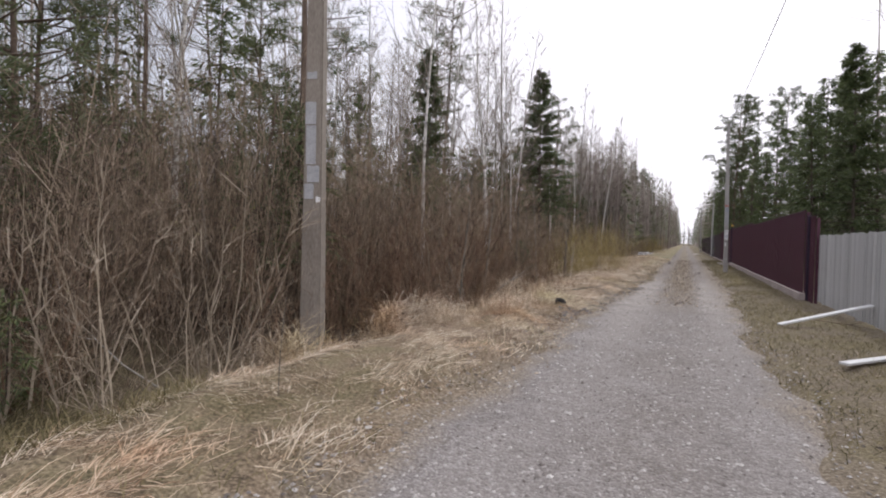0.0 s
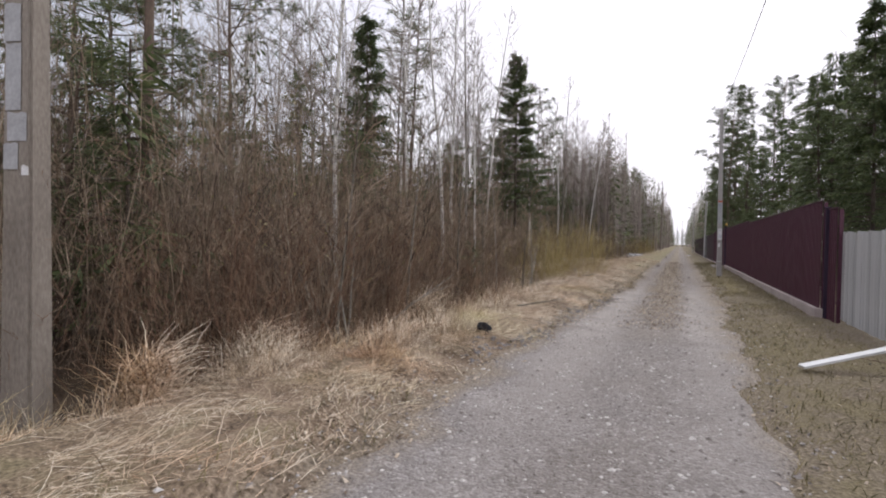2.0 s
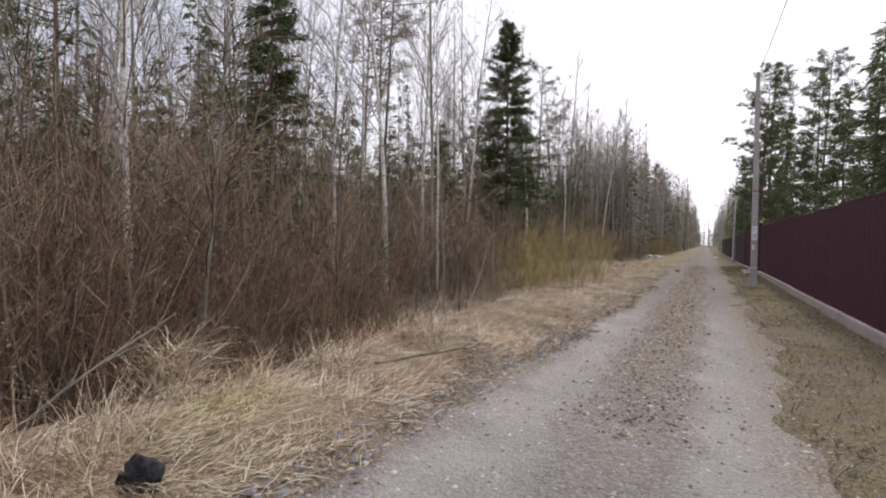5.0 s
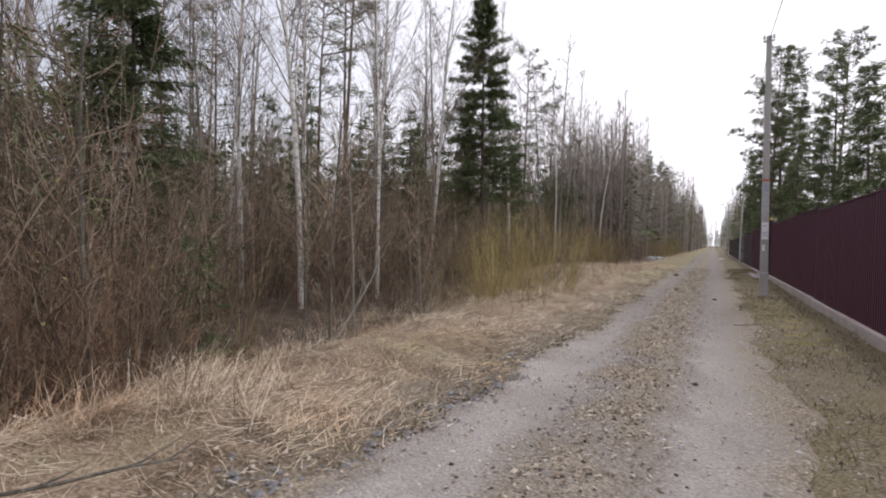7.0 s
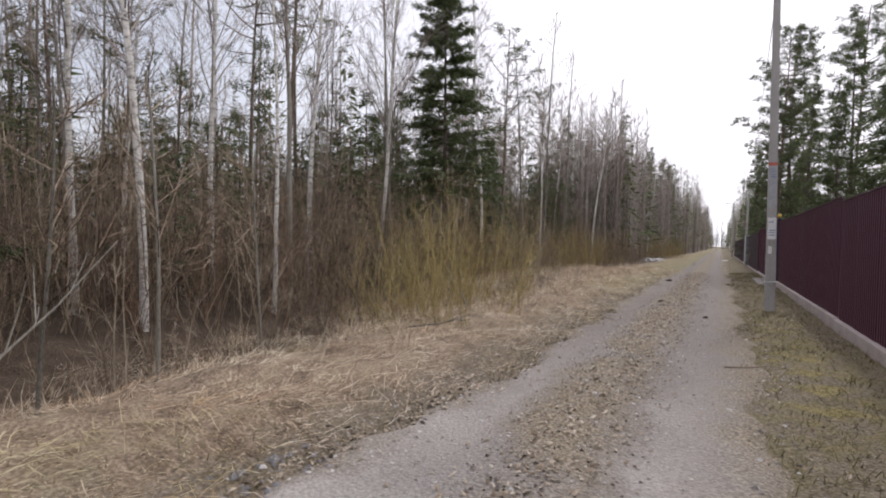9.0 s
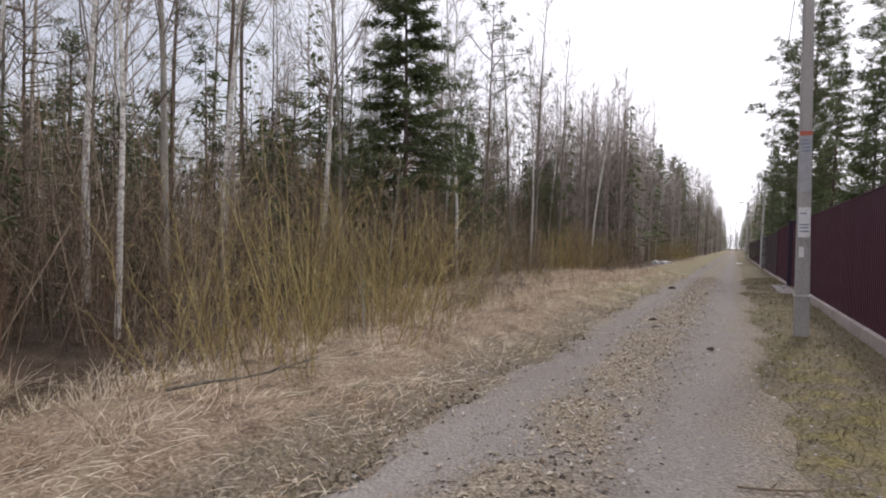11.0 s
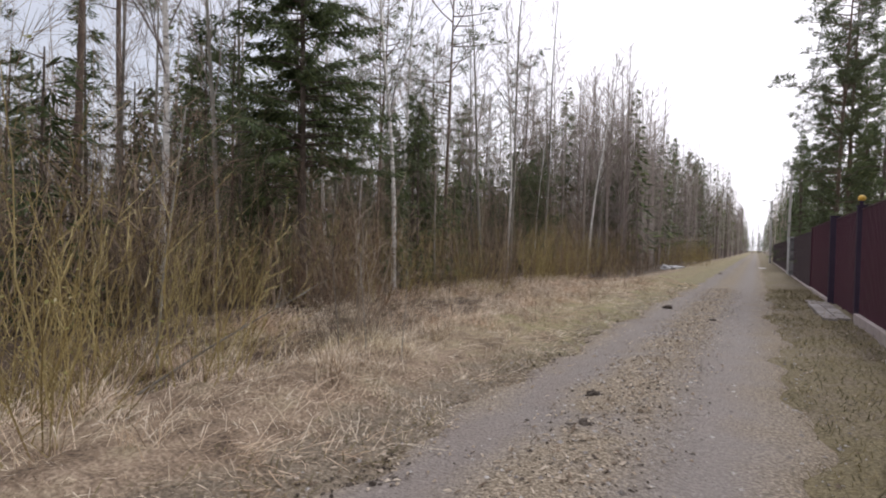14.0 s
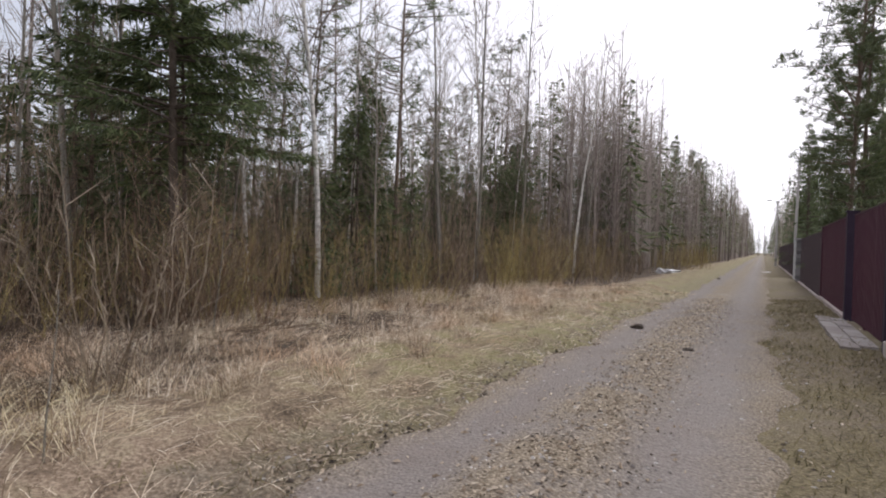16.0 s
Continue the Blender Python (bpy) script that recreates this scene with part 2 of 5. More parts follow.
M_SHEET = material("dirty_white_film", [(0.2, (0.5, 0.5, 0.5)), (0.6, (0.74, 0.74, 0.75)), (0.9, (0.82, 0.82, 0.83))], 4, 0.5, 0.4)
M_BLACKBAG = material("black_plastic", [(0.3, (0.008, 0.008, 0.009)), (0.7, (0.025, 0.025, 0.028))], 8, 0.6, 0.5)
M_DEADLEAF = leafy(material("pale_dead_leaf", [(0.15, (0.12, 0.085, 0.06)), (0.5, (0.36, 0.285, 0.21)), (0.9, (0.66, 0.58, 0.48))], 4, 0.8, 0, island=0.6), 0.2)


def ground_material():
    m = bpy.data.materials.new("verge_and_forest_floor")
    m.use_nodes = True
    n, l = m.node_tree.nodes, m.node_tree.links
    b = n["Principled BSDF"]
    b.inputs["Roughness"].default_value = 0.92
    b.inputs["Specular IOR Level"].default_value = 0.2
    tc = n.new("ShaderNodeTexCoord")
    sep = n.new("ShaderNodeSeparateXYZ")
    l.new(tc.outputs["Object"], sep.inputs[0])

    def tex(scale, detail=6, stretch=None):
        t = n.new("ShaderNodeTexNoise")
        t.inputs["Scale"].default_value = scale
        t.inputs["Detail"].default_value = detail
        l.new(tc.outputs["Object"], t.inputs["Vector"])
        return t.outputs["Fac"]

    def ramp(v, stops):
        r = n.new("ShaderNodeValToRGB")
        while len(r.color_ramp.elements) < len(stops):
            r.color_ramp.elements.new(0.5)
        for e, (p, c) in zip(r.color_ramp.elements, stops):
            e.position, e.color = p, (*c, 1)
        l.new(v, r.inputs["Fac"])
        return r.outputs["Color"]

    def rng(v, a, c, lo=0.0, hi=1.0):
        r = n.new("ShaderNodeMapRange")
        for k, x in (("From Min", a), ("From Max", c), ("To Min", lo), ("To Max", hi)):
            r.inputs[k].default_value = x
        l.new(v, r.inputs["Value"])
        return r.outputs["Result"]

    def math2(op, a, c):
        r = n.new("ShaderNodeMath")
        r.operation = op
        for i, x in enumerate((a, c)):
            if hasattr(x, "links"):
                l.new(x, r.inputs[i])
            else:
                r.inputs[i].default_value = x
        return r.outputs[0]

    def mix(f, a, c):
        r = n.new("ShaderNodeMix")
        r.data_type = "RGBA"
        l.new(f, r.inputs["Factor"])
        l.new(a, r.inputs["A"])
        l.new(c, r.inputs["B"])
        return r.outputs["Result"]

    big, mid, fine = tex(0.5), tex(3.0), tex(38.0, 4)
    straw = ramp(math2("ADD", math2("MULTIPLY", mid, 0.5), math2("MULTIPLY", fine, 0.5)), [(0.32, (0.07, 0.05, 0.037)), (0.47, (0.24, 0.18, 0.13)), (0.6, (0.42, 0.335, 0.25)), (0.78, (0.6, 0.5, 0.385))])
    moss = ramp(fine, [(0.28, (0.1, 0.082, 0.05)), (0.5, (0.185, 0.155, 0.09)), (0.72, (0.28, 0.24, 0.145))])
    soil = ramp(math2("ADD", math2("MULTIPLY", mid, 0.4), math2("MULTIPLY", fine, 0.6)), [(0.3, (0.03, 0.022, 0.017)), (0.5, (0.085, 0.062, 0.045)), (0.75, (0.2, 0.155, 0.115))])
    litter = ramp(fine, [(0.3, (0.11, 0.088, 0.068)), (0.5, (0.2, 0.164, 0.124)), (0.7, (0.32, 0.27, 0.21))])
    wander = math2("MULTIPLY", math2("SUBTRACT", big, 0.5), 3.0)
    x = math2("ADD", sep.outputs["X"], wander)
    c = mix(rng(mid, 0.5, 0.72, 0, 0.75), straw, moss)
    c = mix(rng(x, -3.4, -4.5), c, soil)
    near = math2("ADD", sep.outputs["X"], math2("MULTIPLY", math2("SUBTRACT", mid, 0.5), 1.2))
    c = mix(rng(near, -2.0, -1.65), c, litter)
    green = ramp(fine, [(0.3, (0.12, 0.11, 0.055)), (0.5, (0.24, 0.22, 0.11)), (0.7, (0.36, 0.32, 0.17))])
    strip = math2("MULTIPLY", math2("MULTIPLY", rng(near, -3.6, -2.6), rng(sep.outputs["Y"], 28.5, 31.5)), rng(mid, 0.4, 0.6, 0.2, 0.85))
    c = mix(strip, c, green)
    # verge near the start: mossy brown, with its shade darkened into the colour
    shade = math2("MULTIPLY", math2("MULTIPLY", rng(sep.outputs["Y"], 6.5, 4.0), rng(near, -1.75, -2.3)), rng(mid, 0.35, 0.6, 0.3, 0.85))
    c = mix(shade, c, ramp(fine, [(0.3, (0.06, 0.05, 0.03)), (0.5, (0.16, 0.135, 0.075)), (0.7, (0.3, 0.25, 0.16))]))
    right = mix(rng(math2("ADD", math2("MULTIPLY", big, 0.6), math2("MULTIPLY", mid, 0.4)), 0.43, 0.56, 0.15, 0.9), litter, moss)
    patch = math2("MULTIPLY", math2("MULTIPLY", rng(sep.outputs["Y"], 19.0, 20.5), rng(sep.outputs["Y"], 27.5, 26.0)), math2("MULTIPLY", rng(sep.outputs["X"], 1.2, 1.5), rng(sep.outputs["X"], 2.3, 1.9)))
    yellow = ramp(fine, [(0.3, (0.14, 0.115, 0.04)), (0.5, (0.27, 0.225, 0.085)), (0.7, (0.4, 0.34, 0.15))])
    right = mix(math2("MULTIPLY", patch, rng(mid, 0.46, 0.62, 0.0, 0.75)), right, yellow)
    c = mix(rng(sep.outputs["X"], 0.6, 1.2), c, right)
    l.new(c, b.inputs["Base Color"])
    bp = n.new("ShaderNodeBump")
    bp.inputs["Strength"].default_value = 0.8
    bp.inputs["Distance"].default_value = 0.04
    l.new(fine, bp.inputs["Height"])
    l.new(bp.outputs["Normal"], b.inputs["Normal"])
    return m


def road_material():
    """Grey compacted gravel in two wheel tracks; down the middle, litter and worn grass further along."""
    m = M_GRAVEL.copy()
    m.name = "gravel_road_surface"
    n, l = m.node_tree.nodes, m.node_tree.links
    b = n["Principled BSDF"]
    src = b.inputs["Base Color"].links[0].from_socket
    tc = n.new("ShaderNodeTexCoord")
    sep = n.new("ShaderNodeSeparateXYZ")
    l.new(tc.outputs["Object"], sep.inputs[0])
    t = n.new("ShaderNodeTexNoise")
    t.inputs["Scale"].default_value = 1.1
    t.inputs["Detail"].default_value = 7
    l.new(tc.outputs["Object"], t.inputs["Vector"])
    f = n.new("ShaderNodeTexNoise")
    f.inputs["Scale"].default_value = 45
    f.inputs["Detail"].default_value = 4
    l.new(tc.outputs["Object"], f.inputs["Vector"])

    def op(kind, a, c, d=None):
        r = n.new("ShaderNodeMath")
        r.operation = kind
        for i, x in enumerate((a, c, d)):
            if x is None:
                continue
            if hasattr(x, "links"):
                l.new(x, r.inputs[i])
            else:
                r.inputs[i].default_value = x
        return r.outputs[0]

    def rng(v, a, c, lo=0.0, hi=1.0):
        r = n.new("ShaderNodeMapRange")
        for k, x in (("From Min", a), ("From Max", c), ("To Min", lo), ("To Max", hi)):
            r.inputs[k].default_value = x
        l.new(v, r.inputs["Value"])
        return r.outputs["Result"]

    x = op("ADD", sep.outputs["X"], op("MULTIPLY", op("SUBTRACT", t.outputs["Fac"], 0.5), 0.9))
    centre = rng(op("ABSOLUTE", op("ADD", x, 0.12), 0.0), 0.6, 0.2)
    far = rng(sep.outputs["Y"], 10.5, 16.5, 0.12, 1.0)
    mask = op("MULTIPLY", op("MULTIPLY", centre, far), rng(t.outputs["Fac"], 0.34, 0.52, 0.4, 1.0))
    xl = op("ADD", x, rng(sep.outputs["Y"], 8, 20, 0.33, 0.0))
    edge = op("MULTIPLY", op("MAXIMUM", rng(xl, -1.0, -1.35), rng(x, 0.7, 1.15)), 0.92)
    mask = op("MAXIMUM", mask, edge)
    r = n.new("ShaderNodeValToRGB")
    r.color_ramp.elements.new(0.5)
    for e, (p, c) in zip(r.color_ramp.elements, [(0.3, (0.09, 0.071, 0.052)), (0.5, (0.23, 0.188, 0.138)), (0.7, (0.43, 0.362, 0.28))]):
        e.position, e.color = p, (*c, 1)
    l.new(f.outputs["Fac"], r.inputs["Fac"])
    # the tracks darken from grey gravel to damp packed earth further on
    damp = n.new("ShaderNodeMix")
    damp.data_type = "RGBA"
    damp.blend_type = "MULTIPLY"
    l.new(op("MULTIPLY", rng(sep.outputs["Y"], 14, 24), rng(t.outputs["Fac"], 0.35, 0.6, 0.25, 0.8)), damp.inputs["Factor"])
    l.new(src, damp.inputs["A"])
    damp.inputs["B"].default_value = (0.95, 0.93, 0.93, 1)
    wheel = op("MAXIMUM", rng(op("ABSOLUTE", op("ADD", x, 0.9), 0.0), 0.48, 0.2), rng(op("ABSOLUTE", op("SUBTRACT", x, 0.77), 0.0), 0.58, 0.25))
    fines = n.new("ShaderNodeValToRGB")
    fines.color_ramp.elements[0].position, fines.color_ramp.elements[0].color = 0.36, (0.235, 0.212, 0.196, 1)
    fines.color_ramp.elements[1].position, fines.color_ramp.elements[1].color = 0.66, (0.45, 0.412, 0.382, 1)
    l.new(op("ADD", op("MULTIPLY", f.outputs["Fac"], 0.6), op("MULTIPLY", t.outputs["Fac"], 0.4)), fines.inputs["Fac"])
    packed = n.new("ShaderNodeMix")
    packed.data_type = "RGBA"
    l.new(op("MULTIPLY", wheel, rng(sep.outputs["Y"], 6, 14, 0.2, 0.8)), packed.inputs["Factor"])
    l.new(damp.outputs["Result"], packed.inputs["A"])
    mud = n.new("ShaderNodeMix")
    mud.data_type, mud.blend_type = "RGBA", "MULTIPLY"
    l.new(op("MULTIPLY", op("MULTIPLY", rng(sep.outputs["Y"], 18, 24), rng(x, 0.6, -0.2, 0.75, 1.0)), rng(t.outputs["Fac"], 0.3, 0.62, 0.5, 1.0)), mud.inputs["Factor"])
    l.new(fines.outputs["Color"], mud.inputs["A"])
    mud.inputs["B"].default_value = (0.56, 0.52, 0.5, 1)
    l.new(mud.outputs["Result"], packed.inputs["B"])
    mx = n.new("ShaderNodeMix")
    mx.data_type = "RGBA"
    l.new(mask, mx.inputs["Factor"])
    l.new(packed.outputs["Result"], mx.inputs["A"])
    l.new(r.outputs["Color"], mx.inputs["B"])
    l.new(mx.outputs["Result"], b.inputs["Base Color"])
    return m


M_GROUND = ground_material()
M_ROAD = road_material()


# ---- mesh tools ----
class Geo:
    """Gathers tubes, leaves and boxes into one mesh."""

    def __init__(self):
        self.v, self.f = [], []

    def tube(self, pts, r0, r1, sides=3):
        n = len(pts)
        d = (pts[-1] - pts[0])
        d = d.normalized() if d.length > 1e-6 else Vector((0, 0, 1))
        u = d.cross(Vector((0.31, 0.87, 0.39)) if abs(d.z) > 0.9 else Vector((0, 0, 1))).normalized()
        w = d.cross(u)
        k = len(self.v)
        for i, p in enumerate(pts):
            r = r0 + (r1 - r0) * i / (n - 1)
            for s in range(sides):
                a = 6.2832 * s / sides
                q = p + u * (math.cos(a) * r) + w * (math.sin(a) * r)
                self.v.append((q.x, q.y, q.z))
        for i in range(n - 1):
            for s in range(sides):
                t = (s + 1) % sides
                self.f.append((k + i * sides + s, k + i * sides + t, k + (i + 1) * sides + t, k + (i + 1) * sides + s))

    def spike(self, p, q, r):
        """A fine twig: a three-sided point from p to q."""
        d = q - p
        u = d.cross(Vector((0.31, 0.87, 0.39))).normalized() * r
        w = d.cross(u).normalized() * r
        k = len(self.v)
        for c in (p + u, p - u * 0.5 + w * 0.87, p - u * 0.5 - w * 0.87, q):
            self.v.append((c.x, c.y, c.z))
        self.f += [(k, k + 1, k + 3), (k + 1, k + 2, k + 3), (k + 2, k, k + 3)]

    def whip(self, pts, r):
        """A twig that thins out to a point over two lengths."""
        self.tube(pts[:2], r, r * 0.7)
        self.spike(pts[1], pts[-1], r * 0.7)

    def spray(self, p, d, side, length, width):
        k = len(self.v)
        t = p + d * length
        m = p + d * (length * 0.5)
        for q in (p, m + side * width, t, m - side * width):
            self.v.append((q.x, q.y, q.z))
        self.f += [(k, k + 1, k + 2), (k, k + 2, k + 3)]

    def box(self, lo, hi, m=None):
        k = len(self.v)
        for z in (lo[2], hi[2]):
            for x, y in ((lo[0], lo[1]), (hi[0], lo[1]), (hi[0], hi[1]), (lo[0], hi[1])):
                q = Vector((x, y, z))
                q = m @ q if m else q
                self.v.append((q.x, q.y, q.z))
        self.f += [tuple(k + i for i in f) for f in ((0, 3, 2, 1), (4, 5, 6, 7), (0, 1, 5, 4), (1, 2, 6, 5), (2, 3, 7, 6), (3, 0, 4, 7))]

    def mesh(self, name, mat, smooth=False):
        me = bpy.data.meshes.new(name)
        me.from_pydata(self.v, [], self.f)
        me.materials.append(mat)
        if smooth:
            me.polygons.foreach_set("use_smooth", [True] * len(me.polygons))
        me.update()
        return me


def empty(name, m, label, category, group="", kind=""):
    ob = new(name)
    ob.matrix_basis = m
    return tagged(ob, label, category, group, kind)


def part(name, geo, mat, parent, label="", smooth=False, bevel=0.0):
    me = geo if isinstance(geo, bpy.types.Mesh) else geo.mesh(name, mat, smooth)
    ob = new(name, me)
    ob.parent = parent
    if bevel:
        mod = ob.modifiers.new("bevel", "BEVEL")
        mod.width, mod.segments = bevel, 2
    return tagged(ob, label)


rnd = random.Random(7)


def uni(a, b):
    return rnd.uniform(a, b)


def smooth_step(a, b, x):
    t = min(1.0, max(0.0, (x - a) / (b - a)))
    return t * t * (3 - 2 * t)


# ---- the ground ----
def road_left(y):
    return -1.78 + 0.36 * smooth_step(9, 15, y) + 0.2 * smooth_step(15, 21, y) - 0.14 * smooth_step(25, 30, y) + 0.2 * smooth_step(36, 46, y) + 0.08 * math.sin(y * 1.3) + 0.06 * math.sin(y * 3.1 + 1) + 0.05 * math.sin(y * 7.3)


def road_right(y):
    return 0.95 + 0.3 * smooth_step(8, 18, y) + 0.09 * math.sin(y * 1.1 + 2) + 0.07 * math.sin(y * 2.7) + 0.05 * math.sin(y * 6.1)


def ground_z(x, y):
    n1 = noise.noise((x * 0.9, y * 0.9, 0.0))
    n2 = noise.noise((x * 2.7, y * 2.7, 3.0))
    left = smooth_step(-1.3, -2.3, x)
    clearing = smooth_step(24, 31, y)
    bank = 0.13 * left * (1 - smooth_step(-3.0, -4.6, x))
    ditch = -0.5 * smooth_step(-3.3, -5.0, x) * (1 - 0.8 * smooth_step(-6.0, -8.5, x)) * (1 - 0.85 * clearing)
    right = 0.05 * smooth_step(1.2, 2.5, x)
    rough = (0.1 * n1 + 0.08 * n2) * (left + 0.45 * smooth_step(1.2, 1.8, x)) * (1 - smooth_step(60, 120, abs(y)))
    sink = -0.05 * smooth_step(road_left(y) - 0.15, road_left(y) + 0.1, x) * (1 - smooth_step(road_right(y) - 0.1, road_right(y) + 0.15, x))
    return bank + ditch + right + rough + sink


def spaced(stops):
    out = []
    for (a, b, step) in stops:
        k = max(1, round((b - a) / step))
        out += [a + (b - a) * i / k for i in range(k)]
    return out + [stops[-1][1]]


def sheet(name, xs, ys, zf, mat):
    nx = len(xs)
    v = [(x, y, zf(x, y)) for y in ys for x in xs]
    f = [(j * nx + i, j * nx + i + 1, (j + 1) * nx + i + 1, (j + 1) * nx + i) for j in range(len(ys) - 1) for i in range(nx - 1)]
    me = bpy.data.meshes.new(name)
    me.from_pydata(v, [], f)
    me.materials.append(mat)
    me.polygons.foreach_set("use_smooth", [True] * len(f))
    me.update()
    return new(name, me)


gx = spaced([(-900, -60, 120), (-60, -12, 4), (-12, -7, 0.6), (-7, 3.2, 0.14), (3.2, 12, 1.5), (12, 60, 8), (60, 900, 120)])
gy = spaced([(-600, -30, 95), (-30, -2, 3), (-2, 48, 0.17), (48, 90, 0.8), (90, 200, 6), (200, 1500, 130)])
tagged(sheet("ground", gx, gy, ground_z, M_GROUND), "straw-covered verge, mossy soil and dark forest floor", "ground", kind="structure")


def road_z(u, x, y):
    wheel = math.exp(-((x + 0.9) / 0.3) ** 2) + math.exp(-((x - 0.77) / 0.36) ** 2)
    hump = 0.05 * math.exp(-((x + 0.12) / 0.4) ** 2) * smooth_step(11, 16, y)
    edge = smooth_step(0.0, 0.09, u) * (1 - smooth_step(0.91, 1.0, u))
    return -0.06 + 0.075 * edge - 0.035 * wheel * (0.4 + 0.6 * smooth_step(9, 15, y)) + hump + 0.012 * noise.noise((x * 2.2, y * 1.4, 7)) + 0.006 * noise.noise((x * 9, y * 9, 2))


def build_road():
    ys = spaced([(-30, -1, 1.5), (-1, 45, 0.13), (45, 110, 0.9), (110, 300, 10)])
    cols = 44
    v, f = [], []
    for y in ys:
        a, b = road_left(y) - 0.1, road_right(y) + 0.1
        for i in range(cols + 1):
            u = i / cols
            x = a + (b - a) * u
            v.append((x, y, road_z(u, x, y)))
    for j in range(len(ys) - 1):
        for i in range(cols):
            k = j * (cols + 1) + i
            f.append((k, k + 1, k + cols + 2, k + cols + 1))
    me = bpy.data.meshes.new("road")
    me.from_pydata(v, [], f)
    me.materials.append(M_ROAD)
    me.polygons.foreach_set("use_smooth", [True] * len(f))
    me.update()
    return tagged(new("road", me), "grey gravel track with two worn wheel ruts", "road", kind="structure")


build_road()


# ---- trees ----
def wobble(p, d, length, n, bend, lift=0.0):
    pts = [p.copy()]
    q, dd = p.copy(), d.copy()
    for i in range(n):
        dd = (dd + Vector((uni(-bend, bend), uni(-bend, bend), uni(-bend, bend) + lift))).normalized()
        q = q + dd * (length / n)
        pts.append(q.copy())
    return pts


def along(pts, t):
    s = t * (len(pts) - 1)
    i = min(int(s), len(pts) - 2)
    return pts[i].lerp(pts[i + 1], s - i)


def bare_tree(name, height, radius, bark, twig, label, first=0.35, branches=26, twigs=5, spread=0.5):
    """A leafless birch or aspen: bent trunk, rising limbs, fine twigs."""
    top = empty(name, Matrix(), label, "tree", "trees of the roadside forest")
    g = Geo()
    trunk = wobble(Vector((0, 0, -0.3)), Vector((uni(-0.035, 0.035), uni(-0.035, 0.035), 1)), height, 9, 0.04, 0.03)
    g.tube(trunk, radius, 0.012, 7)
    part("trunk", g, bark, top, smooth=True)
    c = Geo()
    for i in range(branches):
        t = first + (0.97 - first) * (i + uni(0, 1)) / branches
        p = along(trunk, t)
        a = uni(0, 6.28)
        length = (1 - t) * height * uni(0.18, 0.4) + 0.5
        d = Vector((math.cos(a) * spread, math.sin(a) * spread, uni(0.4, 1.0))).normalized()
        b = wobble(p, d, length, 4, 0.16, 0.06)
        c.tube(b, max(0.008, radius * (1 - t) * 0.4), 0.005, 3)
        for k in range(twigs + 2):
            q = along(b, uni(0.2, 1.0))
            dd = (d + Vector((uni(-0.9, 0.9), uni(-0.9, 0.9), uni(-0.4, 0.6)))).normalized()
            tw = wobble(q, dd, length * uni(0.25, 0.55), 2, 0.2)
            c.whip(tw, 0.0075)
            for _ in range(4):
                q2 = along(tw, uni(0.2, 1))
                d2 = (dd + Vector((uni(-0.8, 0.8), uni(-0.8, 0.8), uni(-0.5, 0.4)))).normalized()
                c.spike(q2, q2 + d2 * length * uni(0.1, 0.3), 0.005)
    part("crown", c, twig, top)
    return top


def spruce_tree(name, height, reach, label, step=0.34, sprays=16, first=1.2, size=0.34, bare=0.0):
    """A spruce: whorls of drooping limbs hung with needle sprays."""
    top = empty(name, Matrix(), label, "tree", "conifers by the road")
    g = Geo()
    g.tube([Vector((0, 0, -0.3)), Vector((0.02, 0, height * 0.5)), Vector((0, 0.02, height))], height * 0.0085, 0.01, 7)
    limb, c = g, Geo()
    z = first
    while z < height - 0.15:
        t = z / height
        length = reach * (1 - t) ** 0.8 * uni(0.75, 1.15) * smooth_step(0, 0.12, t + 0.06) + 0.12
        for k in range(rnd.choice((4, 5, 6))):
            if uni(0, 1) < bare:
                continue
            a = uni(0, 6.28)
            ll = length * uni(0.4, 1.12)
            out = Vector((math.cos(a), math.sin(a), 0))
            droop = uni(0.25, 0.5) * (1 - t)
            zz = min(height - 0.1, z + uni(-0.7, 0.7) * step)
            pts = [Vector((0, 0, zz)) + out * (ll * s) + Vector((0, 0, ll * (0.25 * t * s + 0.12 * s - droop * 1.1 * s ** 1.5 + 0.25 * droop * s ** 4))) for s in (0, 0.35, 0.7, 1.0)]
            limb.tube(pts, 0.008 + 0.012 * ll, 0.004, 3)
            side = Vector((-out.y, out.x, 0))
            for j in range(max(5, int(sprays * min(1.0, ll / 1.6 + 0.25)))):
                s = uni(0.12, 1.0) ** 0.8
                p = along(pts, s)
                sg = rnd.choice((-1, 1))
                d = (out * uni(0.2, 1.0) + side * sg * uni(0.1, 1.0) + Vector((0, 0, uni(-1.0, 0.25)))).normalized()
                n = d.cross(Vector((uni(-1, 1), uni(-1, 1), 0.8))).normalized()
                p = p + Vector((uni(-0.06, 0.06), uni(-0.06, 0.06), uni(-0.1, 0.05)))
                c.spray(p, d, n, size * uni(0.5, 1.4), size * uni(0.05, 0.11))
        z += step * uni(0.7, 1.3) * (0.6 + 0.6 * (1 - t))
    part("trunk", g, M_SPRUCEBARK, top, smooth=True)
    part("crown", c, M_NEEDLE, top)
    return top


